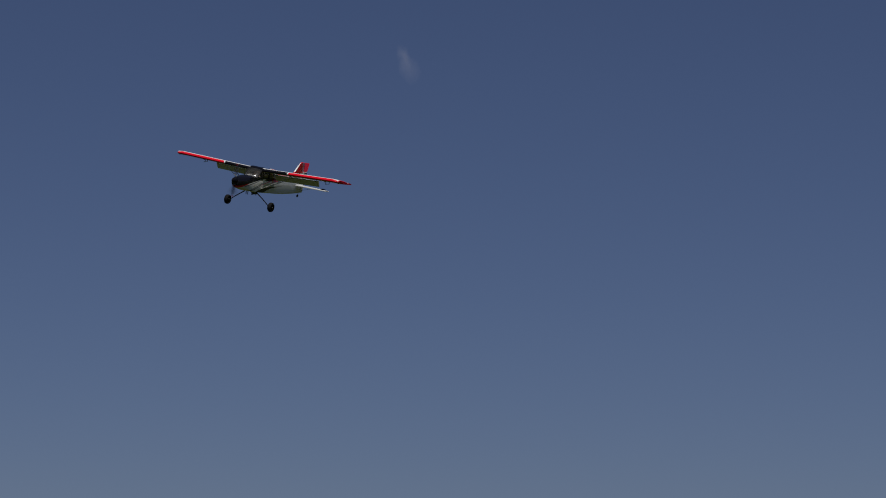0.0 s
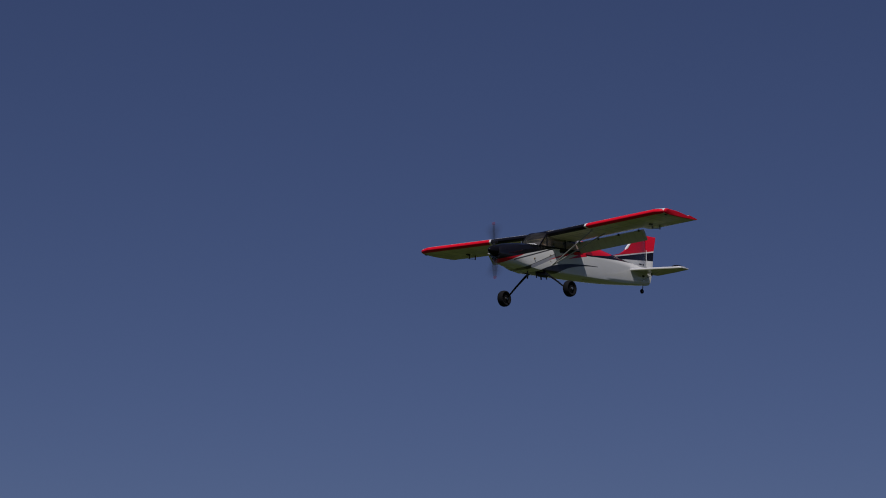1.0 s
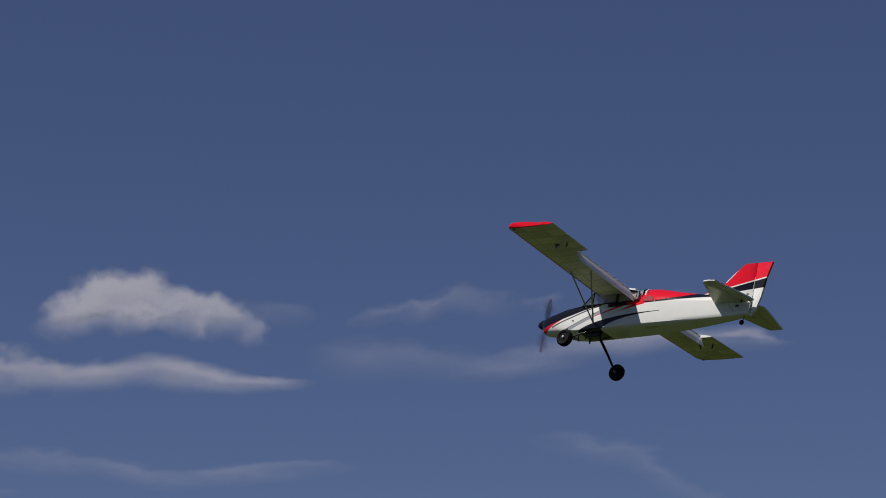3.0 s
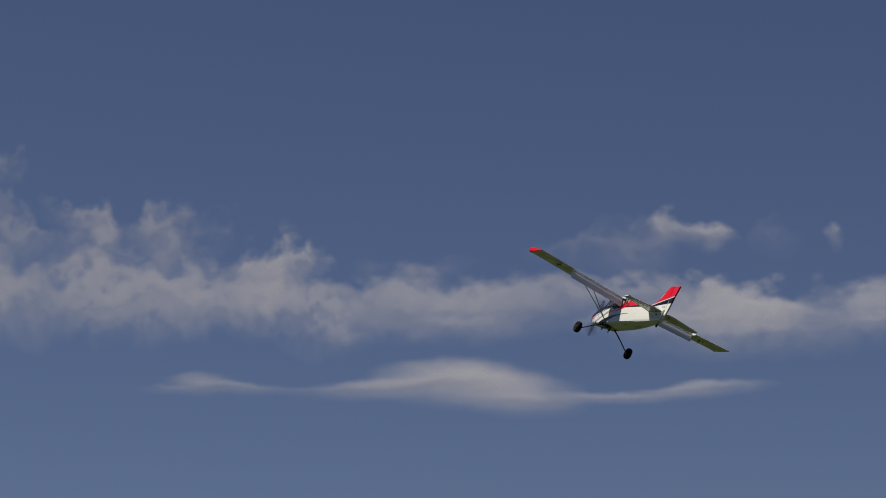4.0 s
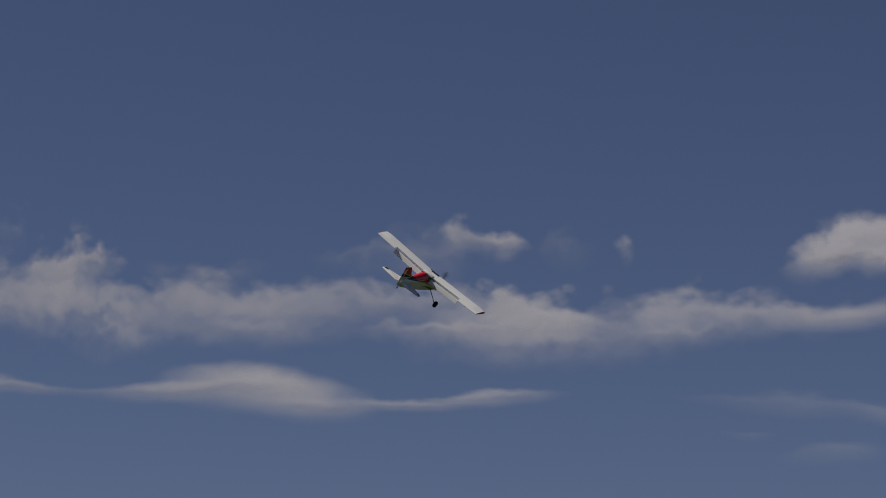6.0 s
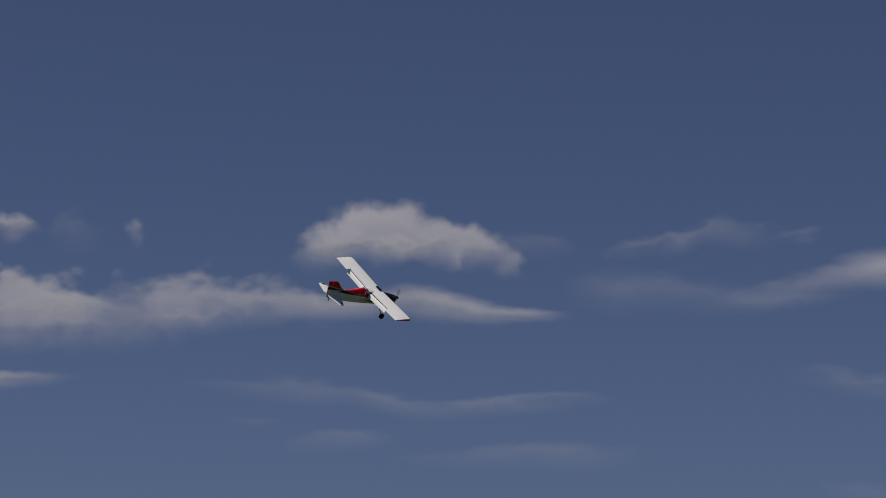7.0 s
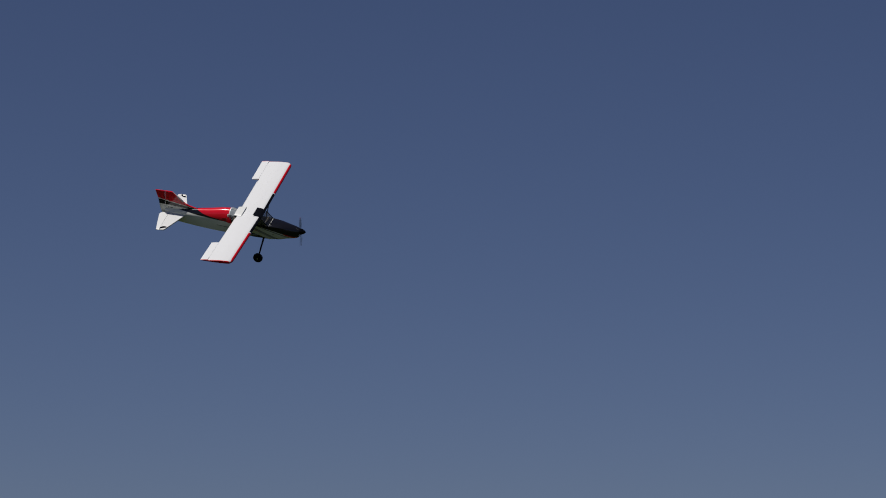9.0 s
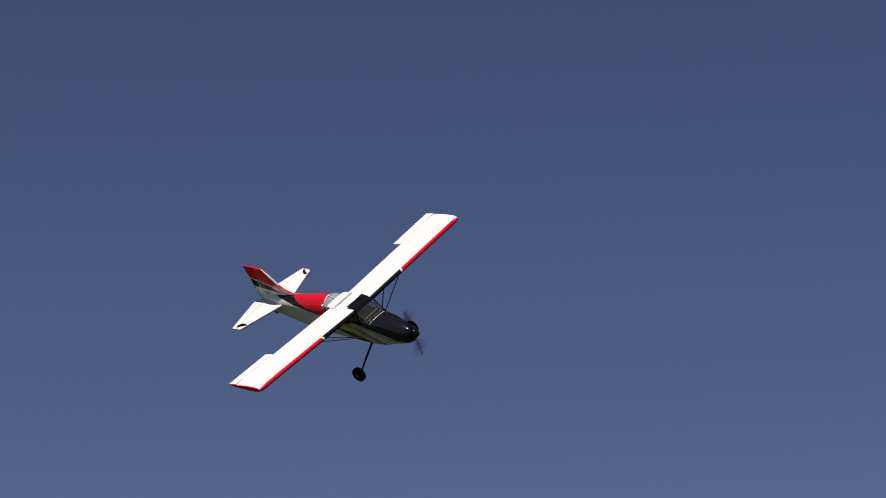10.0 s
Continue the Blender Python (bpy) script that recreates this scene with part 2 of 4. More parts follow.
def mat_blade_fan():
    """Smear of the spinning blade: densest along its middle, thinning to both sides and outwards."""
    net = Net("spin_blur")
    x, y, z = net.xyz()
    q = net.math("DIVIDE", net.math("ABSOLUTE", y), net.math("ADD", net.math("ABSOLUTE", z), 0.001))
    side = net.math("SUBTRACT", 1.0, net.math("DIVIDE", q, 0.7), clamp=True)
    r = net.math("SQRT", net.math("ADD", net.math("MULTIPLY", y, y), net.math("MULTIPLY", z, z)))
    rim = net.math("MULTIPLY", net.math("SUBTRACT", 0.186, r), 18.0, clamp=True)
    a = net.math("MULTIPLY", net.math("MULTIPLY", net.math("POWER", side, 1.5), rim), 0.30)
    t = net.nodes.new("ShaderNodeBsdfTransparent")
    m = net.nodes.new("ShaderNodeMixShader")
    net.links.new(a, m.inputs[0])
    net.links.new(t.outputs[0], m.inputs[1])
    net.links.new(net.surface((0.04, 0.035, 0.04, 1), 0.4, 0.0, 0.2), m.inputs[2])
    return net.done(m.outputs[0])


def mat_grass():
    net = Net("meadow_grass")
    big, small = net.noise(0.05), net.noise(3.0)
    color = net.mix(big, (0.020, 0.030, 0.007, 1), (0.035, 0.043, 0.011, 1))
    color = net.mix(net.math("MULTIPLY", small, 0.6), color, (0.025, 0.038, 0.009, 1))
    return net.done(net.surface(color, 0.9, 0.0, 0.0, net.bump(small, 0.8, 0.05), 0.1))


def mat_cloud():
    """White water droplets: scatters light softly, thins out with the stored density."""
    net = Net("cloud_vapour")
    att = net.nodes.new("ShaderNodeAttribute")
    att.attribute_name = "veil"
    fine = net.noise(0.06, 6.0, 0.62)
    wisp = net.math("MULTIPLY", net.math("SUBTRACT", fine, 0.5), 0.4)
    dens = att.outputs["Fac"]
    a = net.math("ADD", dens, net.math("MULTIPLY", wisp, net.math("MULTIPLY", dens, net.math("SUBTRACT", 1.3, dens))), clamp=True)
    d = net.nodes.new("ShaderNodeBsdfDiffuse")
    d.inputs["Color"].default_value = (0.50, 0.485, 0.52, 1)
    t = net.nodes.new("ShaderNodeBsdfTransparent")
    m2 = net.nodes.new("ShaderNodeMixShader")
    net.links.new(a, m2.inputs[0])
    net.links.new(t.outputs[0], m2.inputs[1])
    net.links.new(d.outputs[0], m2.inputs[2])
    return net.done(m2.outputs[0])


WING, BODY, FIN, TAIL = mat_wing(), mat_fuselage(), mat_fin(), mat_tail()
GLAZING, SCREEN, BLADE = mat_glazing(), mat_glazing("lightened_windscreen", (0.58, 0.58, 0.58, 1), 0.05), mat_blade()
BLADE_FAN = mat_blade_fan()
BLADE_TIP = mat_blade("whirling_blade_tip", (0.5, 0.02, 0.03, 1), 0.16)
RUBBER = mat_plain("black_rubber", (0.010, 0.010, 0.011, 1), 0.8, specular=0.12)
BLACK_GLOSS = mat_plain("black_lacquer", (0.007, 0.007, 0.010, 1), 0.12, 0.0, 0.05, specular=0.12)
BLACK_METAL = mat_plain("black_wire", (0.02, 0.02, 0.022, 1), 0.4)
STEEL = mat_plain("brushed_steel", (0.55, 0.55, 0.56, 1), 0.35, 0.9)
GREY_PAINT = mat_plain("grey_strut_paint", (0.42, 0.41, 0.38, 1), 0.4)
WHITE_PAINT = mat_plain("white_paint", (0.8, 0.8, 0.78, 1), 0.35, 0.0, 0.3, 20, 0.08)
CABIN_DARK = mat_plain("dark_cabin_lining", (0.16, 0.14, 0.12, 1), 0.8)
TAN = mat_plain("tan_cabin_panel", (0.74, 0.56, 0.38, 1), 0.7)
DARK_RED = mat_plain("smoked_red_pane", (0.40, 0.004, 0.012, 1), 0.15, 0.0, 0.5)
SKYLIGHT = mat_plain("milky_clear_plastic", (0.34, 0.37, 0.40, 1), 0.12, 0.0, 0.5, 12, 0.3)
BRASS = mat_plain("dull_brass", (0.35, 0.22, 0.10, 1), 0.45, 0.8)
SERVO = mat_plain("dusty_servo_case", (0.10, 0.10, 0.08, 1), 0.7)
YELLOW = mat_plain("pale_yellow_marking", (0.6, 0.55, 0.25, 1), 0.4)
CLOUD = mat_cloud()


# ================= mesh helpers =================
def part(name, bm, material, parent, label=""):
    me = bpy.data.meshes.new(name)
    bmesh.ops.recalc_face_normals(bm, faces=bm.faces)
    bm.to_mesh(me)
    bm.free()
    me.materials.append(material)
    for p in me.polygons:
        p.use_smooth = len(p.vertices) < 5
    me.set_sharp_from_angle(angle=radians(38))
    ob = new(name, me)
    ob.parent = parent
    if label:
        ob["label"] = label
    return ob


def loft(rings, closed=True, cap=True):
    """Skin a row of rings, each a list of points of the same number."""
    bm = bmesh.new()
    vs = [[bm.verts.new(p) for p in ring] for ring in rings]
    n = len(rings[0])
    for a, b in zip(vs, vs[1:]):
        for i in range(n if closed else n - 1):
            j = (i + 1) % n
            bm.faces.new((a[i], a[j], b[j], b[i]))
    if cap:
        bm.faces.new(vs[0])
        bm.faces.new(vs[-1])
    bmesh.ops.remove_doubles(bm, verts=bm.verts, dist=1e-5)
    return bm


def tube(path, radii, sides=12, flat=1.0):
    """A round or flattened rod along a path of points."""
    rings = []
    pts = [Vector(p) for p in path]
    for i, p in enumerate(pts):
        d = (pts[min(i + 1, len(pts) - 1)] - pts[max(i - 1, 0)]).normalized()
        side = d.cross(Vector((1, 0, 0)))
        if side.length < 0.1:
            side = d.cross(Vector((0, 0, 1)))
        side.normalize()
        up = side.cross(d)
        r = radii[i] if isinstance(radii, (list, tuple)) else radii
        rings.append([p + (side * math.cos(a) * flat + up * math.sin(a)) * r
                      for a in (2 * math.pi * k / sides for k in range(sides))])
    return loft(rings)


def lathe(profile, axis, centre, sides=28):
    """Turn (along, radius) pairs about an axis ('x' or 'y') through centre."""
    c = Vector(centre)
    rings = []
    for u, r in profile:
        ring = []
        for k in range(sides):
            a = 2 * math.pi * k / sides
            o = Vector((u, r * math.cos(a), r * math.sin(a))) if axis == "x" else Vector((r * math.cos(a), u, r * math.sin(a)))
            ring.append(c + o)
        rings.append(ring)
    return loft(rings)


def box(x0, x1, y0, y1, z0, z1, bevel=0.0):
    bm = bmesh.new()
    bmesh.ops.create_cube(bm, size=1)
    bmesh.ops.scale(bm, vec=(x1 - x0, y1 - y0, z1 - z0), verts=bm.verts)
    bmesh.ops.translate(bm, vec=((x0 + x1) / 2, (y0 + y1) / 2, (z0 + z1) / 2), verts=bm.verts)
    if bevel:
        bmesh.ops.bevel(bm, geom=bm.edges[:], offset=bevel, segments=2, affect="EDGES")
    return bm


def wing_z(y):
    """Height of the wing's datum: slight dihedral."""
    return -0.036 + 0.034 * abs(y) / 1.05


def foil(x_front, x_back, y, z, thick, cut=1.0, n=14):
    """Ring of an aerofoil of full chord up to x_back; cut keeps that share of the chord, with a blunt back."""
    chord = x_front - x_back
    pts = []
    us = [cut * (k / n) ** 2.2 for k in range(n + 1)]
    nose = [math.sqrt(1 - ((0.13 - u) / 0.13) ** 2) if u < 0.13 else 1.0 for u in us]
    half = [thick * 0.5 * k * (1.0 if u < 0.35 else 1 - 0.95 * ((u - 0.35) / 0.65) ** 1.25) for u, k in zip(us, nose)]
    for u, h in reversed(list(zip(us, half))):
        pts.append((x_front - u * chord, y, z + h * 1.25 * chord - u * 0.019))
    for u, h in list(zip(us, half))[1:]:
        pts.append((x_front - u * chord, y, z - h * 0.7 * chord - u * 0.019))
    return pts


def slab(outline, thick, y_up=True, taper=0.3):
    """A surface with rounded rim from an outline of (x, y, z) points lying in one plane; thick along z (or y)."""
    c = sum((Vector(p) for p in outline), Vector()) / len(outline)
    up = Vector((0, 0, 1)) if y_up else Vector((0, 1, 0))
    rings = []
    for k, inset in ((-0.25, 0.0), (-0.5, 0.03), (0.5, 0.03), (0.25, 0.0)):
        rings.append([Vector(p) + (c - Vector(p)) * inset + up * thick * k for p in outline])
    bm = bmesh.new()
    vs = [[bm.verts.new(p) for p in r] for r in (rings[1], rings[0], rings[3], rings[2])]
    n = len(outline)
    for a, b in zip(vs, vs[1:]):
        for i in range(n):
            j = (i + 1) % n
            bm.faces.new((a[i], a[j], b[j], b[i]))
    bm.faces.new(vs[0])
    bm.faces.new(vs[-1])
    return bm


# ================= ground =================
def build_ground():
    bm = bmesh.new()
    radii = [0, 5, 15, 40, 100, 250, 600, 1500, 4500]
    rings = []
    for r in radii[1:]:
        rings.append([bm.verts.new((r * math.cos(a), r * math.sin(a), 0.25 * noise.noise((r * math.cos(a) * 0.02, r * math.sin(a) * 0.02, 0)) if r < 1000 else 0))
                      for a in (2 * math.pi * k / 48 for k in range(48))])
    c = bm.verts.new((0, 0, 0))
    for i in range(48):
        j = (i + 1) % 48
        bm.faces.new((c, rings[0][i], rings[0][j]))
        for a, b in zip(rings, rings[1:]):
            bm.faces.new((a[i], b[i], b[j], a[j]))
    ob = part("ground", bm, mat_grass(), None)
    tagged(ob, "wide flat meadow of short green grass", "ground", kind="structure")


build_ground()


# ================= the model aeroplane =================
def body_ring(x, w, zb, zs, zt, crown=0.6):
    half = [(0, zb), (w * 0.55, zb), (w * 0.86, zb + 0.002), (w * 0.97, zb + 0.010), (w, zb + 0.028), (w, (zb + zs) / 2), (w, zs - 0.004),
            (w * 0.985, zs + 0.06 * (zt - zs)), (w * 0.93, zs + 0.30 * (zt - zs)), (w * crown * 1.2, zs + 0.66 * (zt - zs)),
            (w * crown * 0.75, zs + 0.88 * (zt - zs)), (w * crown * 0.3, zs + 0.985 * (zt - zs)), (0, zt)]
    return [(x, -y, z) for y, z in half] + [(x, y, z) for y, z in reversed(half[1:-1])]


def oval_ring(x, w, zb, zt, square=2.6, n=32):
    zc, h = (zb + zt) / 2, (zt - zb) / 2
    ring = []
    for k in range(n):
        a = 2 * math.pi * k / n
        c, s = math.cos(a), math.sin(a)
        ring.append((x, w * math.copysign(abs(c) ** (2 / square), c), zc + h * math.copysign(abs(s) ** (2 / square), s)))
    return ring


def cowl_ring(x, w, zb, zs, zt, k):
    """From the boxy fuselage section (k = 0) to an oval one (k = 1)."""
    zc, h = (zb + zt) / 2, (zt - zb) / 2
    ring = []
    for _, y, z in body_ring(x, w, zb, zs, zt, 0.75):
        a = math.atan2((z - zc) / h, y / w)
        ring.append((x, y + (w * math.cos(a) - y) * k, z + (zc + h * math.sin(a) - z) * k))
    return ring


def build_wing(plane, side):
    s = side
    # fixed panel, blunt where flap and aileron hinge
    rings = []
    for y in (0.0, 0.1, 0.25, 0.413, 0.6, 0.672):
        rings.append(foil(0.0, -0.37, y * s, wing_z(y), 0.115, 0.745))
    for y in (0.676, 0.85, 0.98):
        rings.append(foil(0.0, -0.37, y * s, wing_z(y), 0.115, 0.767))
    for y, dx, th in ((1.015, 0.004, 0.112), (1.036, 0.012, 0.112), (1.047, 0.022, 0.108), (1.052, 0.034, 0.09)):
        rings.append(foil(-dx, -0.37, y * s, wing_z(y) - 0.004, th, 0.767))
    wing = part("wing", loft(rings), WING, plane)
    # aileron
    rings = []
    for y in (0.678, 0.85, 1.0505):
        z = wing_z(y)
        h = 0.0125
        rings.append([(-0.284, y * s, z - 0.0135 + h), (-0.283, y * s, z - 0.0135 - h * 0.7), (-0.325, y * s, z - 0.0235),
                      (-0.369, y * s, z - 0.0215), (-0.369, y * s, z - 0.0180), (-0.325, y * s, z - 0.008)])
    part("aileron", loft(rings), WING, plane)
    # lowered slotted flap
    rings = []
    tilt = radians(54)
    for y in (0.105, 0.38, 0.667):
        z = wing_z(y) - 0.030
        ring = []
        for u, h in ((0, 0.0), (0.005, 0.009), (0.025, 0.010), (0.05, 0.006), (0.082, 0.001), (0.082, -0.001), (0.05, -0.005), (0.025, -0.007), (0.005, -0.006)):
            ring.append((-0.286 - u * math.cos(tilt) + h * -math.sin(tilt), y * s, z - u * math.sin(tilt) + h * math.cos(tilt)))
        rings.append(ring)
    flap = part("flap", loft(rings), TAIL, plane, "white flap lowered about forty degrees")
    # white rod added to imitate the bright light seen through the slot
    part("slot_light_rod", tube([(-0.282, s * 0.115, wing_z(0.115) - 0.036), (-0.282, s * 0.655, wing_z(0.655) - 0.036)], 0.0035, 10), WHITE_PAINT, flap, "thin white rod added for the light showing through the flap slot")
    for y in (0.14, 0.30, 0.47, 0.64):
        part("flap_hinge", box(-0.292, -0.268, y * s - 0.003, y * s + 0.003, wing_z(y) - 0.042, wing_z(y) - 0.028, 0.001), BLACK_METAL, flap)
    # aileron servo with its arm and pushrod below the panel
    y = 0.79
    servo = part("servo", box(-0.230, -0.198, s * y - 0.007, s * y + 0.007, wing_z(y) - 0.031, wing_z(y) - 0.022, 0.002), SERVO, wing)
    part("servo_arm", box(-0.222, -0.214, s * y + 0.006, s * y + 0.010, wing_z(y) - 0.056, wing_z(y) - 0.03, 0.001), BLACK_METAL, wing)
    part("pushrod", tube([(-0.218, s * (y + 0.009), wing_z(y) - 0.053), (-0.298, s * (y + 0.009), wing_z(y) - 0.046)], 0.0022, 6), STEEL, wing)
    part("control_horn", box(-0.303, -0.293, s * (y + 0.009) - 0.002, s * (y + 0.009) + 0.002, wing_z(y) - 0.052, wing_z(y) - 0.018, 0.001), BLACK_METAL, wing)
    part("tip_lamp", lathe([(-0.012, 0.0005), (-0.009, 0.006), (0.009, 0.006), (0.012, 0.0005)], "x", (-0.06, s * 1.035, wing_z(1.05) - 0.02), 10), BLACK_METAL, wing)
    # pale unreadable lettering under the port panel
    if s > 0:
        for k, (xa, xb) in enumerate(((-0.10, -0.16), (-0.09, -0.125), (-0.145, -0.17), (-0.10, -0.165))):
            yk = 0.50 + 0.03 * k
            part("marking", box(xb, xa, yk - 0.006, yk + 0.006, wing_z(yk) - 0.0212, wing_z(yk) - 0.017), WHITE_PAINT, wing)
    # V of two struts
    foot = Vector((-0.03, s * 0.096, -0.243))
    for x_top, y_top in ((-0.055, 0.43), (-0.205, 0.42)):
        top = Vector((x_top, s * y_top, wing_z(y_top) - 0.022))
        strut = part("strut", tube([foot, top], 0.0055, 10, 0.6), GREY_PAINT, plane, "grey streamlined wing strut")
        part("strut_fitting", tube([top - (top - foot).normalized() * 0.012, top + Vector((0, 0, 0.006))], 0.0075, 8), STEEL, strut)


def build_wheel(name, plane, centre, radius, width, side):
    thing = part(name, lathe([(-width * 0.3, radius * 0.55), (-width * 0.47, radius * 0.72), (-width * 0.5, radius * 0.84), (-width * 0.36, radius * 0.96), (-width * 0.15, radius),
                              (width * 0.15, radius), (width * 0.36, radius * 0.96), (width * 0.5, radius * 0.84), (width * 0.47, radius * 0.72), (width * 0.3, radius * 0.55)],
                             "y", centre, 36), RUBBER, plane, "black rubber tyre")
    c = Vector(centre)
    part("rim", lathe([(-width * 0.34, radius * 0.1), (-width * 0.36, radius * 0.4), (-width * 0.30, radius * 0.56), (width * 0.30, radius * 0.56), (width * 0.36, radius * 0.4), (width * 0.34, radius * 0.1)],
                      "y", c, 24), RUBBER, thing)
    part("hub", lathe([(-width * 0.55, radius * 0.06), (-width * 0.53, radius * 0.14), (width * 0.53, radius * 0.14), (width * 0.55, radius * 0.06)], "y", c, 16), STEEL, thing)
    return thing


def build_plane():
    plane = new("model_aeroplane")
    tagged(plane, "red, white and black high-wing model aeroplane banking in flight", "model aeroplane")

    # fuselage from the firewall to the sternpost
    rings = [body_ring(*r) for r in (
        (0.165, 0.090, -0.283, -0.150, -0.106, 0.75), (0.10, 0.094, -0.290, -0.145, -0.103, 0.8), (0.075, 0.095, -0.290, -0.144, -0.108, 0.82), (0.0, 0.096, -0.289, -0.142, -0.116, 0.85),
        (-0.20, 0.096, -0.287, -0.140, -0.116, 0.85), (-0.345, 0.094, -0.286, -0.138, -0.114, 0.85), (-0.364, 0.094, -0.286, -0.132, -0.06, 0.85), (-0.374, 0.0935, -0.286, -0.136, -0.010, 0.62),
        (-0.43, 0.092, -0.285, -0.137, -0.013, 0.6), (-0.50, 0.088, -0.284, -0.138, -0.023, 0.6), (-0.62, 0.080, -0.281, -0.140, -0.049, 0.58),
        (-0.76, 0.069, -0.275, -0.145, -0.073, 0.55), (-0.90, 0.056, -0.267, -0.150, -0.096, 0.5), (-1.05, 0.041, -0.257, -0.156, -0.118, 0.5),
        (-1.165, 0.025, -0.247, -0.160, -0.128, 0.5))]
    fuselage = part("fuselage", loft(rings), BODY, plane, "white fuselage with red deck and black flashes")
    # cowl
    rings = [cowl_ring(*r) for r in ((0.1652, 0.090, -0.283, -0.150, -0.106, 0.0), (0.20, 0.0895, -0.2825, -0.152, -0.107, 0.12), (0.24, 0.087, -0.280, -0.156, -0.110, 0.35),
                                     (0.28, 0.083, -0.275, -0.160, -0.114, 0.6), (0.32, 0.078, -0.274, -0.165, -0.120, 0.8), (0.36, 0.070, -0.268, -0.170, -0.127, 0.88),
                                     (0.395, 0.061, -0.262, -0.175, -0.136, 0.95), (0.417, 0.051, -0.251, -0.180, -0.143, 1.0), (0.426, 0.043, -0.238, -0.182, -0.150, 1.0))]
    cowl = part("cowl", loft(rings), BODY, plane, "glossy black and white engine cowl")
    part("chin_scoop", loft([oval_ring(0.22, 0.028, -0.284, -0.262, 2.4, 16), oval_ring(0.30, 0.032, -0.277, -0.248, 2.4, 16), oval_ring(0.36, 0.024, -0.262, -0.236, 2.2, 16)]), BODY, cowl)
    for s in (-1, 1):
        part("air_inlet", loft([oval_ring(0.405, 0.015, -0.21, -0.165, 2.2, 14), oval_ring(0.429, 0.013, -0.208, -0.168, 2.2, 14)]), BLACK_METAL, cowl).location = (0, s * 0.028, 0)
    # spinner and propeller
    spinner = part("spinner", lathe([(0.418, 0.037), (0.428, 0.037), (0.45, 0.033), (0.472, 0.024), (0.49, 0.011), (0.499, 0.001)], "x", (0, 0, -0.181)), BLACK_GLOSS, plane, "pointed black spinner")

    propeller = part("propeller", lathe([(-0.010, 0.010), (-0.008, 0.020), (0.006, 0.020), (0.010, 0.012)], "x", (0, 0, 0), 20), BLACK_METAL, plane, "spinning two-blade propeller")
    propeller.location = (0.436, 0, -0.181)
    for s in (-1, 1):
        rings = []
        for r, c, tw in ((0.02, 0.014, 55), (0.05, 0.030, 42), (0.09, 0.038, 30), (0.13, 0.034, 22), (0.170, 0.024, 16), (0.185, 0.009, 14)):
            a = radians(tw)
            ring = []
            for u, h in ((-0.5, 0), (-0.2, 0.09), (0.25, 0.07), (0.5, 0), (0.25, -0.03), (-0.2, -0.04)):
                ring.append((u * c * math.sin(a) + h * c * math.cos(a), s * (u * c * math.cos(a) - h * c * math.sin(a)), s * r))
            rings.append(ring)
        part("blade", loft(rings), BLADE, propeller, "dark propeller blade blurred by spin")
        # fan swept by the blade while the shutter is open
        fan = []
        for k in range(17):
            a = radians(-36 + 4.5 * k)
            fan.append([(x, s * r * math.sin(a), s * r * math.cos(a)) for x, r in ((-0.0015, 0.03), (-0.0015, 0.11), (-0.0015, 0.183), (0.0015, 0.183), (0.0015, 0.11), (0.0015, 0.03))])
        part("blade_blur", loft(fan), BLADE_FAN, propeller, "faint dark blur of the spinning blade")
        part("blade_tip", box(-0.003, 0.003, -0.012, 0.012, s * 0.178 - 0.010, s * 0.178 + 0.010, 0.002), BLADE_TIP, propeller, "red blade tip")

    # cabin: lining, panes and posts
    part("cabin_floor", box(-0.36, 0.06, -0.080, 0.080, -0.118, -0.108, 0.003), CABIN_DARK, plane)
    part("instrument_panel", box(0.035, 0.05, -0.07, 0.07, -0.118, -0.085, 0.004), CABIN_DARK, plane)
    part("rear_bulkhead", box(-0.40, -0.385, -0.078, 0.078, -0.118, -0.045, 0.003), WHITE_PAINT, plane)
    for s in (-1, 1):
        for x0, x1 in ((-0.165, -0.075), (-0.325, -0.20)):
            part("side_trim", box(x0, x1, s * 0.0865 - 0.002, s * 0.0865 + 0.002, -0.110, -0.064, 0.002), TAN, plane, "tan cabin side trim")
    for x in (0.02, -0.17):
        seat = part("seat", box(x - 0.11, x - 0.03, -0.06, 0.06, -0.112, -0.098, 0.004), TAN, plane)
        part("seat_back", box(x - 0.125, x - 0.108, -0.058, 0.058, -0.10, -0.055, 0.004), TAN, seat)
    bm = loft([[(0.082, -0.084, -0.122), (0.094, -0.055, -0.106), (0.098, 0.0, -0.101), (0.094, 0.055, -0.106), (0.082, 0.084, -0.122)],
               [(0.052, -0.089, -0.085), (0.062, -0.06, -0.069), (0.066, 0.0, -0.063), (0.062, 0.06, -0.069), (0.052, 0.089, -0.085)],
               [(0.005, -0.088, -0.030), (0.012, -0.06, -0.022), (0.016, 0.0, -0.019), (0.012, 0.06, -0.022), (0.005, 0.088, -0.030)]], closed=False, cap=False)
    windscreen = part("windscreen", bm, SCREEN, plane, "raked tinted windscreen")
    windscreen.visible_shadow = False
    for s in (-1, 1):
        side_pane = lambda pts: slab([(x, s * 0.0925, z) for x, z in pts], 0.003, False)
        part("side_window", side_pane([(0.070, -0.115), (0.008, -0.115), (0.008, -0.042), (0.014, -0.046)]), GLAZING, plane).visible_shadow = False
        part("side_window", side_pane([(0.000, -0.115), (-0.175, -0.115), (-0.175, -0.052), (0.000, -0.045)]), GLAZING, plane).visible_shadow = False
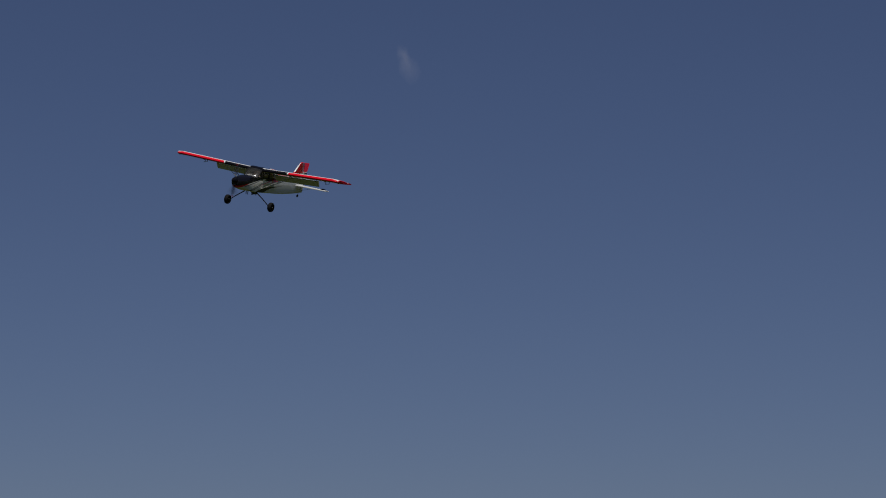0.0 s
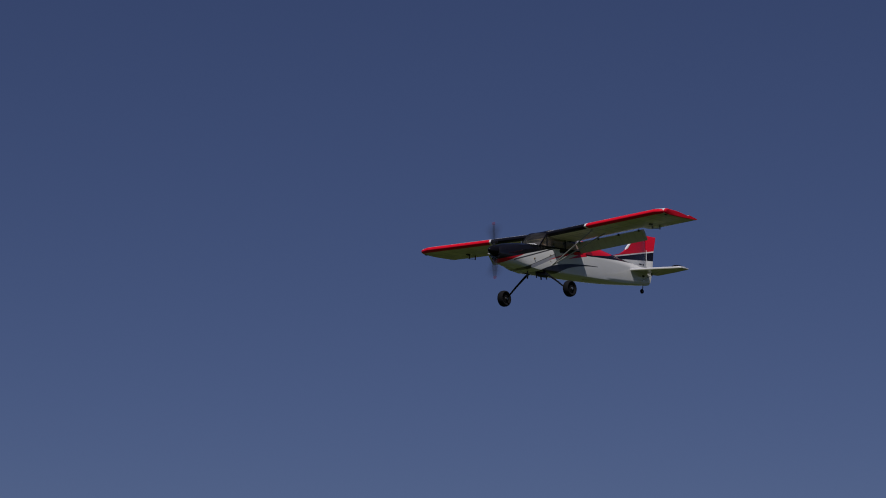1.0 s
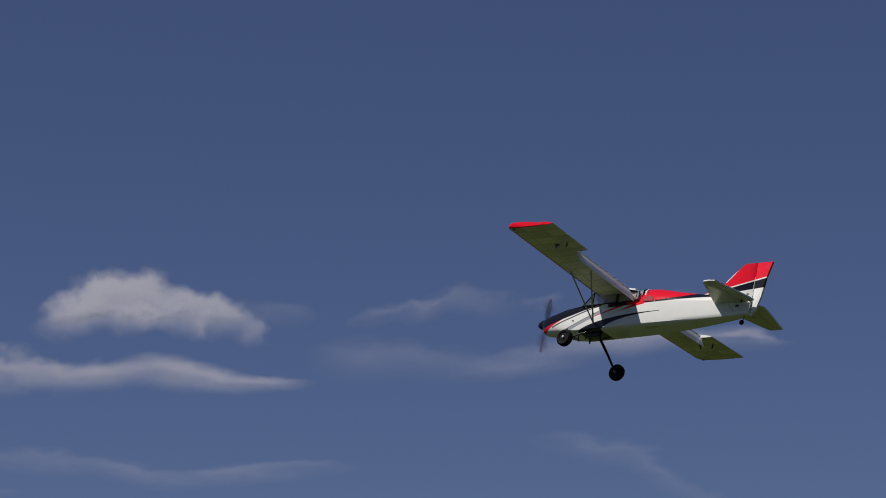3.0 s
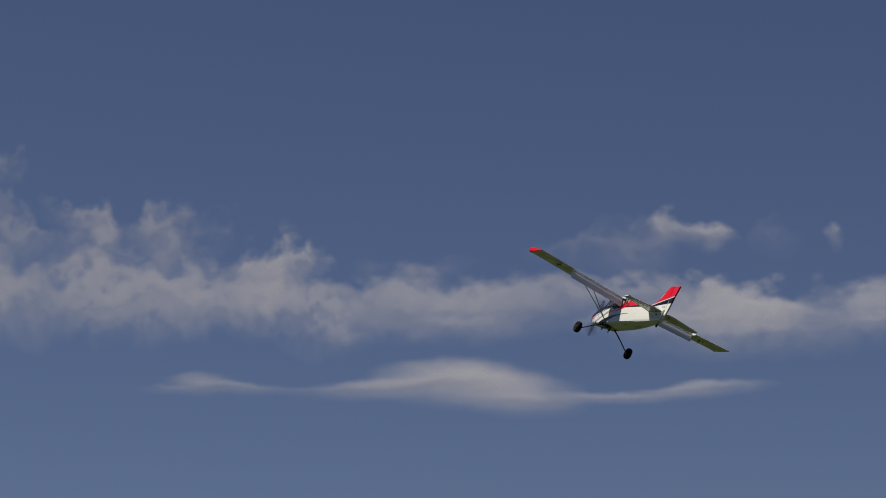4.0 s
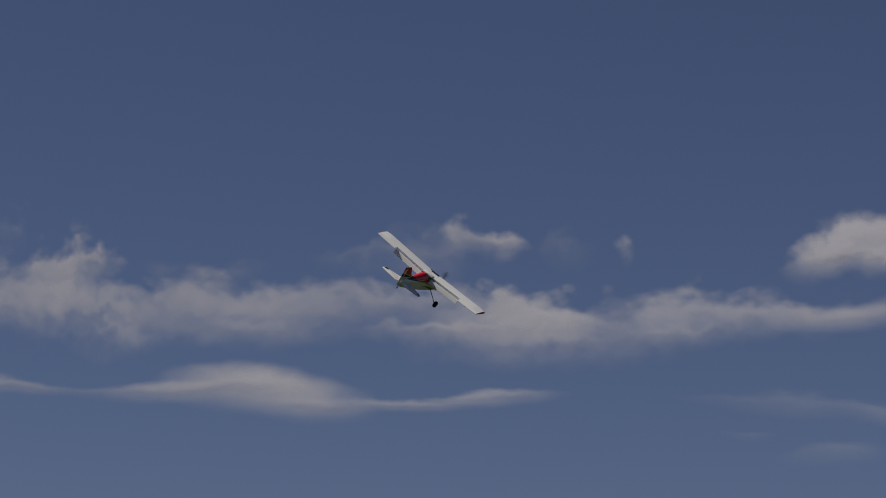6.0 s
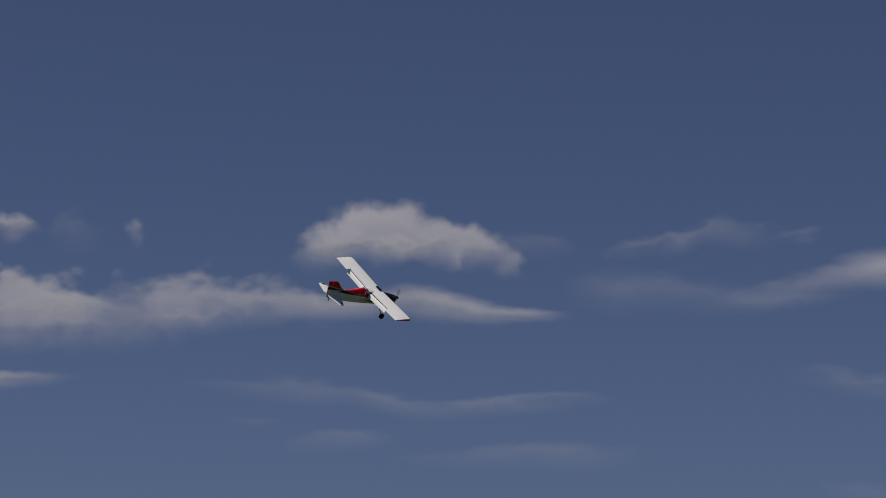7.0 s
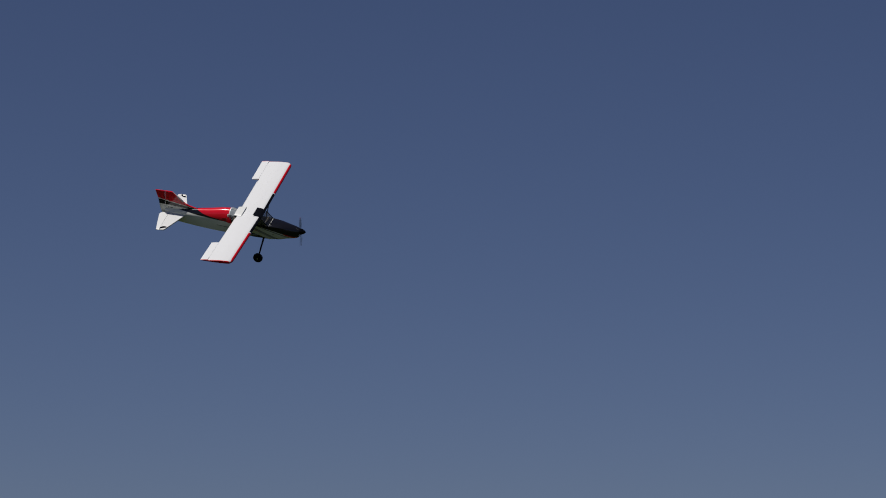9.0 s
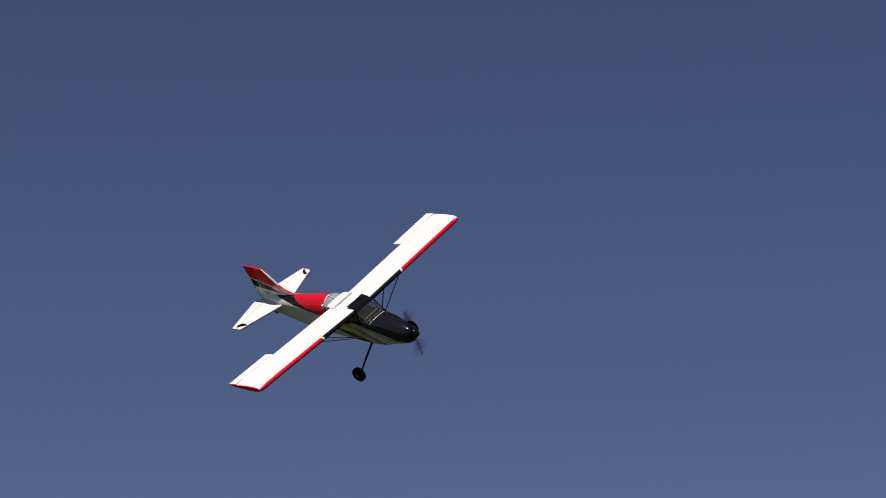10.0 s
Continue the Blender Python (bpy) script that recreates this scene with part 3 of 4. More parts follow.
        part("side_window", side_pane([(-0.188, -0.115), (-0.345, -0.115), (-0.345, -0.058), (-0.188, -0.052)]), GLAZING, plane).visible_shadow = False
        for (xa, za), (xb, zb) in (((0.084, -0.120), (0.008, -0.034)), ((0.006, -0.118), (0.006, -0.035)), ((-0.182, -0.118), (-0.182, -0.045)), ((-0.352, -0.118), (-0.352, -0.052))):
            part("window_post", tube([(xa, s * 0.091, za), (xb, s * 0.091, zb)], 0.004, 8), BLACK_GLOSS, plane)
        part("window_sill", tube([(0.085, s * 0.0925, -0.119), (-0.36, s * 0.0925, -0.117)], 0.005, 8), BLACK_GLOSS, plane)
        # rear quarter pane let into the deck
        part("quarter_window", slab([(-0.395, s * 0.0945, -0.126), (-0.48, s * 0.0885, -0.128), (-0.455, s * 0.083, -0.094), (-0.405, s * 0.089, -0.086)], 0.004, False), DARK_RED, fuselage, "dark red quarter window")
    part("seal", tube([(0.086, -0.086, -0.122), (0.097, -0.056, -0.105), (0.101, 0, -0.1000), (0.097, 0.056, -0.105), (0.086, 0.086, -0.122)], 0.0026, 8), WHITE_PAINT, windscreen, "thin white seal along the windscreen foot")

    # wing centre: black hatch over the cabin front, white rear fairing, clear skylight
    part("roof_hatch", loft([[(x, y, wing_z(y) + h + 0.0022) for y in (-0.080, -0.04, 0.0, 0.04, 0.080)] for x, h in ((0.006, 0.006), (-0.01, 0.019), (-0.035, 0.029), (-0.07, 0.0325), (-0.095, 0.0335))],
                            closed=False, cap=False), BLACK_GLOSS, plane, "black roof hatch between the wing panels")
    rings, cheeks = [], []
    for x, w, z0, z1 in ((-0.225, 0.098, -0.055, -0.0155), (-0.25, 0.097, -0.058, -0.018), (-0.285, 0.094, -0.062, -0.021), (-0.312, 0.088, -0.062, -0.024)):
        rings.append([(x, -w, z1 - 0.017), (x, -w, z1 - 0.006), (x, -w * 0.8, z1), (x, 0, z1 + 0.002), (x, w * 0.8, z1), (x, w, z1 - 0.006), (x, w, z1 - 0.017)])
        cheeks.append([(x, -w + 0.003, z0), (x, -w + 0.003, z1 - 0.0175), (x, w - 0.003, z1 - 0.0175), (x, w - 0.003, z0)])
    fairing = part("wing_fairing", loft(rings), WHITE_PAINT, plane)
    part("fairing_side", loft(cheeks), BLACK_GLOSS, fairing, "black side of the wing fairing")
    rings = []
    for x, w, z0, z1 in ((-0.311, 0.083, -0.10, -0.026), (-0.335, 0.086, -0.10, -0.022), (-0.352, 0.088, -0.10, -0.017), (-0.373, 0.089, -0.10, -0.0125)):
        rings.append([(x, -w, z0), (x, -w * 0.9, z1 - 0.03), (x, -w * 0.55, z1 - 0.008), (x, 0, z1), (x, w * 0.55, z1 - 0.008), (x, w * 0.9, z1 - 0.03), (x, w, z0)])
    skylight = part("skylight", loft(rings, closed=False, cap=False), SKYLIGHT, plane, "milky rear skylight behind the wing")
    part("skylight_rib", tube([(-0.311, 0, -0.023), (-0.352, 0, -0.014), (-0.373, 0, -0.0095)], 0.003, 8), WHITE_PAINT, skylight)
    rings = [[(x, y * 1.015, z + 0.0018) for _, y, z in body_ring(x, w + 0.0008, -0.286, -0.136, zt, 0.62)[9:16]] for x, w, zt in ((-0.373, 0.0936, -0.0095), (-0.384, 0.0932, -0.0102))]
    part("deck_band", loft(rings, closed=False, cap=False), WHITE_PAINT, fuselage)

    for s in (1, -1):
        build_wing(plane, s)

    # tail group
    fin_outline = [(-0.76, 0, -0.086), (-0.80, 0, -0.076), (-0.876, 0, -0.055), (-0.925, 0, -0.032), (-0.948, 0, -0.012), (-1.010, 0, 0.047), (-1.066, 0, 0.098), (-1.082, 0, 0.103), (-1.155, 0, 0.102), (-1.165, 0, -0.12), (-1.13, 0, -0.15), (-0.9, 0, -0.12)]
    fin = part("fin", slab(fin_outline, 0.016, False), FIN, plane, "swept red fin with black band")
    part("fin_edge", tube([(-0.936, 0, -0.030), (-0.952, 0, -0.012), (-1.012, 0, 0.046), (-1.066, 0, 0.096)], [0.003, 0.0095, 0.008, 0.003], 8), WHITE_PAINT, fin)
    rudder_outline = [(-1.160, 0, 0.101), (-1.272, 0, 0.100), (-1.243, 0, -0.01), (-1.228, 0, -0.13), (-1.205, 0, -0.212), (-1.196, 0, -0.232), (-1.170, 0, -0.232)]
    rudder = part("rudder", slab(rudder_outline, 0.014, False), FIN, plane)
    for s in (1, -1):
        part("hinge_strip", tube([(-1.1625, s * 0.0078, -0.12), (-1.1625, s * 0.0078, 0.0)], 0.0018, 6), WHITE_PAINT, rudder, "thin white hinge strip")
    for s in (1, -1):
        stab = part("stabiliser", slab([(-0.912, s * 0.034, -0.166), (-0.944, s * 0.11, -0.168), (-1.000, s * 0.245, -0.172), (-1.035, s * 0.33, -0.175), (-1.050, s * 0.366, -0.176),
                                        (-1.062, s * 0.378, -0.176), (-1.108, s * 0.380, -0.176), (-1.112, s * 0.2, -0.170), (-1.112, s * 0.03, -0.166)], 0.013), TAIL, plane)
        elevator = part("elevator", slab([(-1.1135, s * 0.030, -0.166), (-1.1135, s * 0.2, -0.170), (-1.110, s * 0.380, -0.177), (-1.146, s * 0.378, -0.179),
                                          (-1.180, s * 0.24, -0.178), (-1.214, s * 0.095, -0.175), (-1.218, s * 0.058, -0.175), (-1.19, s * 0.035, -0.171)], 0.011), TAIL, plane)
        part("tip_stripe", tube([(-1.036, s * 0.320, -0.1665), (-1.056, s * 0.325, -0.1655), (-1.078, s * 0.334, -0.1655), (-1.096, s * 0.348, -0.1665), (-1.106, s * 0.366, -0.1680)], [0.003, 0.010, 0.012, 0.010, 0.004], 8), BLACK_GLOSS, stab, "curved black stripe")
        part("elevator_horn", box(-1.142, -1.130, s * 0.07 - 0.002, s * 0.07 + 0.002, -0.192, -0.168, 0.001), BLACK_METAL, elevator)
        part("tail_brace", tube([(-1.06, s * 0.02, -0.235), (-1.075, s * 0.2, -0.174)], 0.0018, 6), STEEL, stab)
        part("rudder_servo", box(-1.095, -1.07, s * 0.036 - 0.005, s * 0.036 + 0.005, -0.200, -0.188, 0.002), BLACK_METAL, fuselage)
        # unreadable markings below the fin and on the belly
        for k, (x, l) in enumerate(((-1.09, 0.026), (-1.125, 0.014))):
            part("marking", box(x - l / 2, x + l / 2, s * 0.0086 - 0.0012, s * 0.0086 + 0.0012, -0.108 - 0.004, -0.108 + 0.005), BLACK_METAL, fin)
    for k in range(4):
        part("marking", box(-0.44 - k * 0.024, -0.424 - k * 0.024, 0.03, 0.045, -0.2875 + k * 0.0008, -0.2825 + k * 0.0008), YELLOW, fuselage)

    # landing gear
    for s in (1, -1):
        for x, z in ((-0.021, -0.175), (-0.022, -0.214), (0.140, -0.212)):
            part("bolt", lathe([(-0.0035, 0.0045), (0.0035, 0.0045), (0.0045, 0.003)], "y", (x, s * 0.094, z), 10), BRASS, fuselage, "small brass bolt")
        leg = part("landing_leg", tube([(0.02, s * 0.05, -0.281), (0.02, s * 0.085, -0.297), (0.018, s * 0.17, -0.355), (0.016, s * 0.247, -0.414), (0.016, s * 0.262, -0.423)],
                                       [0.011, 0.011, 0.0095, 0.008, 0.007], 10, 0.55), BLACK_GLOSS, plane)
        part("axle", tube([(0.016, s * 0.25, -0.423), (0.016, s * 0.306, -0.423)], 0.004, 8), STEEL, leg)
        build_wheel("wheel", plane, (0.016, s * 0.282, -0.423), 0.054, 0.044, s)
    for x, y, r in ((0.13, 0.02, 0.004), (0.075, -0.03, 0.005), (0.06, 0.035, 0.004), (-0.03, 0.0, 0.005), (-0.05, 0.03, 0.004)):
        part("exhaust_stub", tube([(x, y, -0.282), (x - 0.004, y, -0.325)], r, 8), BLACK_METAL, fuselage)
    part("silencer", lathe([(-0.055, 0.004), (-0.050, 0.015), (-0.03, 0.018), (0.03, 0.018), (0.05, 0.014), (0.055, 0.004)], "x", (0.0, 0.035, -0.298), 16), BLACK_METAL, fuselage, "sooty black silencer under the belly")
    spring = part("tail_spring", tube([(-1.10, 0, -0.237), (-1.125, 0, -0.245), (-1.118, 0, -0.278), (-1.113, 0, -0.289)], 0.003, 8), BLACK_METAL, plane)
    build_wheel("tail_wheel", plane, (-1.111, 0, -0.291), 0.016, 0.012, 1)
    part("fuel_vent", tube([(0.10, -0.05, -0.1), (0.10, -0.05, -0.075)], 0.003, 6), STEEL, cowl)
    return plane, propeller


plane, propeller = build_plane()


# ================= clouds =================
def gradient_noise(u, v, seed):
    """Smooth noise on arrays u, v, about 0 to 1."""
    iu, iv = np.floor(u).astype(int), np.floor(v).astype(int)
    fu, fv = u - iu, v - iv

    def slope(a, b):
        h = np.sin(a * 127.1 + b * 311.7 + seed * 74.7) * 43758.5453
        angle = 2 * math.pi * (h - np.floor(h))
        return np.cos(angle) * (u - a) + np.sin(angle) * (v - b)
    su, sv = fu ** 3 * (fu * (6 * fu - 15) + 10), fv ** 3 * (fv * (6 * fv - 15) + 10)
    low = slope(iu, iv) * (1 - su) + slope(iu + 1, iv) * su
    high = slope(iu, iv + 1) * (1 - su) + slope(iu + 1, iv + 1) * su
    return 0.5 + 0.75 * (low * (1 - sv) + high * sv)


def fractal(u, v, seed, octaves=5, gain=0.52, ridged=False):
    total, amp, norm = 0, 1.0, 0
    for k in range(octaves):
        n = gradient_noise(u, v, seed + k)
        total, norm = total + amp * (1 - np.abs(2 * n - 1) if ridged else n), norm + amp
        amp *= gain
        u, v = 1.62 * u + 1.18 * v + 17.3, -1.18 * u + 1.62 * v + 5.1
    return total / norm


def islands(mask):
    """Number the connected patches of a boolean grid, from 1 on."""
    mark = np.zeros(mask.shape, int)
    count = 0
    for start in zip(*np.nonzero(mask)):
        if mark[start]:
            continue
        count += 1
        mark[start] = count
        todo = [start]
        while todo:
            a, b = todo.pop()
            for c, d in ((a + 1, b), (a - 1, b), (a, b + 1), (a, b - 1)):
                if 0 <= c < mask.shape[0] and 0 <= d < mask.shape[1] and mask[c, d] and not mark[c, d]:
                    mark[c, d] = count
                    todo.append((c, d))
    return mark, count


def cloud(label, blobs, seed, rough=1.0, stretch=1.0, far=2600.0, thick=3.0, step=0.026):
    """One cloud: soft billows (azimuth, elevation, half width, half height, tilt, strength, all angles in degrees)
    frayed by fractal noise, a closed shell bulging to both sides, `far` metres away. What stands apart becomes a cloud of its own."""
    b = np.array(blobs)
    pad = 0.45
    a0, a1 = (b[:, 0] - b[:, 2]).min() - pad, (b[:, 0] + b[:, 2]).max() + pad
    lean = 0.4 * b[:, 2] * np.abs(np.sin(np.radians(b[:, 4])))
    e0, e1 = (b[:, 1] - b[:, 3] - lean).min() - pad, (b[:, 1] + b[:, 3] + lean).max() + pad
    na, ne = int((a1 - a0) / step) + 2, int((e1 - e0) / step) + 2
    A, E = np.meshgrid(np.linspace(a0, a1, na), np.linspace(e0, e1, ne), indexing="ij")
    S = A / stretch
    wa, we = np.zeros_like(A), np.zeros_like(A)
    for scale, amount, k in ((1.3, 0.50, 20), (3.6, 0.20, 30), (9.0, 0.05, 40)):
        wa = wa + (fractal(S * scale, E * scale, seed + k, 3) - 0.5) * 2 * amount * rough * stretch
        we = we + (fractal(S * scale, E * scale, seed + k + 57, 3) - 0.5) * 2 * amount * rough
    field, smooth = np.zeros_like(A), np.zeros_like(A)
    for az, el, ra, re, tilt, strength in blobs:
        c, s = math.cos(math.radians(tilt)), math.sin(math.radians(tilt))
        dv0 = (-(A - az) * s + (E - el) * c) / re
        # the ragged warp acts on the heads, the feet stay calm
        k = 1 - 0.55 * np.clip(-1.2 * dv0, 0, 1)
        du, dv = A + wa * k - az, E + we * k - el
        u, v = (du * c + dv * s) / ra, (-du * s + dv * c) / re
        r = np.sqrt(u * u + np.where(v < 0, 0.42, 1.0) * v * v)
        crisp = np.clip(0.5 + v, 0, 1)
        lump = strength * (crisp * np.clip((1.4 - r) / 1.05, 0, 1) + (1 - crisp) * np.clip((1.5 - r) / 1.5, 0, 1))
        field = field + lump * lump
        u, v = ((A + 0.4 * wa - az) * c + (E + 0.4 * we - el) * s) / ra, (-(A + 0.4 * wa - az) * s + (E + 0.4 * we - el) * c) / re
        smooth = smooth + strength * np.exp(-1.2 * (u * u + v * v))
    field = 1.12 * np.sqrt(field)
    # noise eats into the thin parts: fibres, curls and fine fraying
    Sw = (A + 0.6 * wa) / stretch
    fray = 0.55 * fractal(Sw * 3.4, (E + 0.6 * we) * 3.0, seed, 5, 0.5) + 0.45 * fractal(Sw * 2.6, (E + we) * 2.2, seed + 7, 4, 0.5, True)
    broad = fractal(S * 0.9 + 3, E * 1.3 + 7, seed + 61, 3) - 0.5
    bite = np.clip(rough * (0.95 * (1 - fray) + 0.5 * broad), 0, 0.85) * np.clip(field * 1.5, 0, 1)
    dens = np.clip((field * (1 + 0.5 * rough * broad) - 0.62 * bite) / (1 - 0.35 * bite), 0, 1.3)
    dens = 0.82 * (1 - np.exp(-1.5 * dens ** 1.6))
    dens = np.where(dens < 0.008, 0, dens)
    relief = thick * (0.15 + smooth)
    keep = field > 0.02
    cell = keep[:-1, :-1] | keep[1:, :-1] | keep[:-1, 1:] | keep[1:, 1:]
    mark, count = islands(cell)
    inner = np.maximum(np.maximum(dens[:-1, :-1], dens[1:, 1:]), np.maximum(dens[1:, :-1], dens[:-1, 1:]))
    for n in range(1, count + 1):
        here = mark == n
        if here.sum() < 40 or inner[here].max() < 0.02:
            continue
        ci, cj = np.nonzero(here)
        used = np.zeros_like(keep)
        for p, q in ((0, 0), (1, 0), (0, 1), (1, 1)):
            used[ci + p, cj + q] = True
        index = -np.ones(A.shape, int)
        total = int(used.sum())
        index[used] = np.arange(total)
        ar, er = np.radians(A[used]), np.radians(E[used])
        ways = np.stack([np.sin(ar) * np.cos(er), np.cos(ar) * np.cos(er), np.sin(er)], 1)
        # heads lean away from the viewer, feet towards him
        dist = far + (E[used] - b[:, 1].mean()) * far * math.pi / 180
        front = ways * (dist - relief[used])[:, None]
        back = ways * (dist + 0.6 * relief[used] + 0.5)[:, None]
        quad = np.stack([index[ci, cj], index[ci + 1, cj], index[ci + 1, cj + 1], index[ci, cj + 1]], 1)
        # the rim joins front and back
        edges = np.concatenate([quad[:, [k, (k + 1) % 4]] for k in range(4)])
        key = np.sort(edges, 1) @ np.array([total, 1])
        _, first, times = np.unique(key, return_index=True, return_counts=True)
        rim = edges[first[times == 1]]
        wall = np.stack([rim[:, 1], rim[:, 0], rim[:, 0] + total, rim[:, 1] + total], 1)
        verts = np.concatenate([front, back])
        faces = np.concatenate([quad, quad[:, ::-1] + total, wall])
        mid = verts.mean(0)
        me = bpy.data.meshes.new("cloud")
        me.from_pydata((verts - mid).tolist(), [], faces.tolist())
        half = 1 - np.sqrt(1 - dens[used])
        layer = me.attributes.new("veil", "FLOAT", "POINT")
        layer.data.foreach_set("value", np.concatenate([half, half]).astype(np.float32))
        me.polygons.foreach_set("use_smooth", [True] * len(me.polygons))
        me.materials.append(CLOUD)
        ob = new("cloud", me)
        ob.location = Vector(mid) + Vector((0, 0, 1.6))
        ob.visible_shadow = False
        tagged(ob, label, "cloud", "clouds in the sky")


cloud("long ragged bank of white cumulus cloud", [
    (-7.46, 10.98, 0.34, 0.25, -30, 0.52), (-7.06, 10.56, 0.58, 0.28, -25, 0.6), (-6.25, 11.02, 0.48, 0.36, -0, 0.75),
    (-5.76, 10.80, 0.38, 0.32, -20, 0.6), (-5.99, 10.36, 0.67, 0.30, -0, 0.55), (-5.11, 10.89, 0.24, 0.22, -0, 0.324),
    (-7.13, 9.80, 1.06, 0.42, -0, 0.9), (-5.78, 9.84, 1.06, 0.42, -0, 0.9), (-4.28, 10.17, 0.72, 0.38, -0, 1),
    (-3.66, 10.43, 0.38, 0.24, -0, 0.85), (-4.32, 9.64, 1.35, 0.36, -0, 0.85), (-6.53, 9.34, 1.54, 0.26, -0, 0.55),
    (-3.91, 10.90, 0.13, 0.22, -0, 0.288), (-3.05, 9.53, 0.77, 0.36, -0, 0.7), (-3.18, 9.05, 0.72, 0.22, -0, 0.52),
    (-9.29, 11.80, 0.72, 0.20, -0, 0.55), (-9.81, 11.48, 0.48, 0.45, -0, 0.52), (-9.04, 11.33, 0.58, 0.20, -20, 0.52),
    (-10.82, 9.73, 1.15, 0.61, -0, 0.85), (-9.67, 9.86, 1.15, 0.51, -0, 0.85), (-8.51, 9.69, 0.96, 0.45, -0, 0.8),
    (-9.79, 10.52, 0.58, 0.40, -0, 0.7), (-8.64, 10.79, 0.87, 0.28, -25, 0.68), (-7.57, 11.06, 0.53, 0.18, -20, 0.55),
    (-7.17, 10.54, 0.67, 0.38, -0, 0.6), (-9.39, 10.15, 0.87, 0.40, -0, 0.75), (-10.02, 11.95, 0.38, 0.16, -40, 0.52),
    (-8.71, 11.91, 0.34, 0.14, 20, 0.52),
], 3, rough=1.1, stretch=1)
cloud("low grey-white band of cumulus cloud", [
    (-2.47, 9.88, 0.48, 0.20, 10, 0.6), (-1.79, 9.65, 1.25, 0.36, -0, 0.8), (-0.42, 9.68, 1.06, 0.36, -0, 0.8),
    (-1.00, 9.24, 1.44, 0.20, -0, 0.52), (0.94, 9.79, 1.15, 0.26, -0, 0.7), (2.11, 9.87, 0.72, 0.18, -5, 0.65),
    (3.58, 9.57, 1.44, 0.34, -0, 1.05), (3.28, 9.84, 0.34, 0.18, -0, 0.8), (2.70, 9.30, 1.64, 0.18, -0, 0.8),
    (4.45, 9.53, 0.82, 0.32, -10, 0.95), (4.06, 9.05, 1.83, 0.26, -0, 0.6), (6.19, 9.56, 1.06, 0.34, 8, 0.75),
    (7.36, 9.65, 1.06, 0.28, -0, 0.75), (6.39, 9.28, 1.44, 0.18, -0, 0.52), (8.53, 9.56, 0.87, 0.22, -3, 0.65),
], 10, rough=0.8, stretch=1.5)
cloud("smooth lens-shaped white cloud", [
    (-0.98, 8.32, 1.25, 0.26, -2, 0.95), (-0.11, 8.19, 1.06, 0.26, -8, 0.85), (-2.15, 8.21, 1.25, 0.13, 3, 0.75),
    (0.19, 7.96, 0.87, 0.10, -2, 0.55), (1.74, 7.99, 1.25, 0.07, -0, 0.6), (3.10, 8.11, 1.06, 0.09, 3, 0.65),
    (-5.48, 8.25, 0.53, 0.13, -0, 0.55), (-4.85, 8.17, 0.77, 0.07, -3, 0.52), (-3.50, 8.16, 1.33, 0.07, -0, 0.288),
    (-5.91, 8.14, 0.58, 0.06, -0, 0.36),
], 17, rough=0.3, stretch=2.5)
cloud("small torn puff of white cloud", [
    (2.52, 10.98, 0.37, 0.30, -0, 0.8), (3.08, 10.85, 0.63, 0.21, -15, 0.75), (1.96, 10.48, 0.61, 0.37, -15, 0.36),
    (1.23, 10.48, 0.83, 0.20, -0, 0.288), (3.42, 10.75, 0.29, 0.21, -0, 0.6),
], 24, rough=0.9, stretch=1.3)
cloud("tiny faint tuft of cloud", [
    (5.52, 10.72, 0.14, 0.18, -0, 0.52), (4.45, 10.65, 0.40, 0.20, -0, 0.216),
], 31, rough=0.6, stretch=1)
cloud("thin faint shred of cloud", [
    (-1.31, 10.21, 0.50, 0.13, 12, 0.252), (-2.38, 10.12, 0.44, 0.16, -0, 0.216),
], 38, rough=0.6, stretch=2)
cloud("bright heaped white cumulus cloud", [
    (9.85, 10.85, 0.72, 0.34, -0, 1.15), (9.10, 10.67, 0.78, 0.25, 18, 1.15), (10.75, 10.73, 0.75, 0.28, -8, 1),
    (11.42, 10.55, 0.58, 0.24, -22, 0.8), (10.10, 10.52, 1.40, 0.15, -1, 0.85), (11.92, 10.22, 0.22, 0.15, -35, 0.5), (11.10, 10.30, 0.16, 0.16, -50, 0.5),
], 45, rough=0.6, stretch=1.2)
cloud("thin wavy streak of white cloud", [
    (12.43, 10.52, 0.61, 0.16, -5, 0.216), (14.48, 10.49, 0.61, 0.11, 12, 0.288), (15.07, 10.62, 0.44, 0.13, 30, 0.324),
    (15.80, 10.76, 0.77, 0.20, -4, 0.288), (17.07, 10.64, 0.35, 0.09, 5, 0.252), (19.37, 10.82, 0.33, 0.09, -0, 0.216),
], 52, rough=0.6, stretch=2)
cloud("thin pale wing-shaped cloud", [
    (18.54, 10.20, 0.87, 0.24, -0, 0.66), (18.20, 10.07, 1.25, 0.17, 6, 0.52), (19.56, 10.05, 1.27, 0.15, -5, 0.36),
    (20.38, 9.96, 0.72, 0.06, -3, 0.52), (16.93, 9.74, 1.44, 0.16, 8, 0.288), (16.54, 9.56, 0.77, 0.11, -0, 0.252),
    (13.90, 9.79, 0.94, 0.26, -0, 0.23), (15.08, 9.73, 1.22, 0.22, -5, 0.216),
], 59, rough=0.4, stretch=2.5)
cloud("faint flat streaks of low cloud", [
    (8.47, 8.03, 1.66, 0.13, -4, 0.252), (9.93, 7.83, 0.77, 0.13, -12, 0.288), (11.77, 7.80, 1.66, 0.11, 3, 0.324),
    (9.06, 7.22, 0.94, 0.13, 4, 0.252), (12.26, 6.95, 1.77, 0.16, -0, 0.2304), (7.61, 7.54, 0.39, 0.07, -0, 0.18),
], 66, rough=0.45, stretch=3)
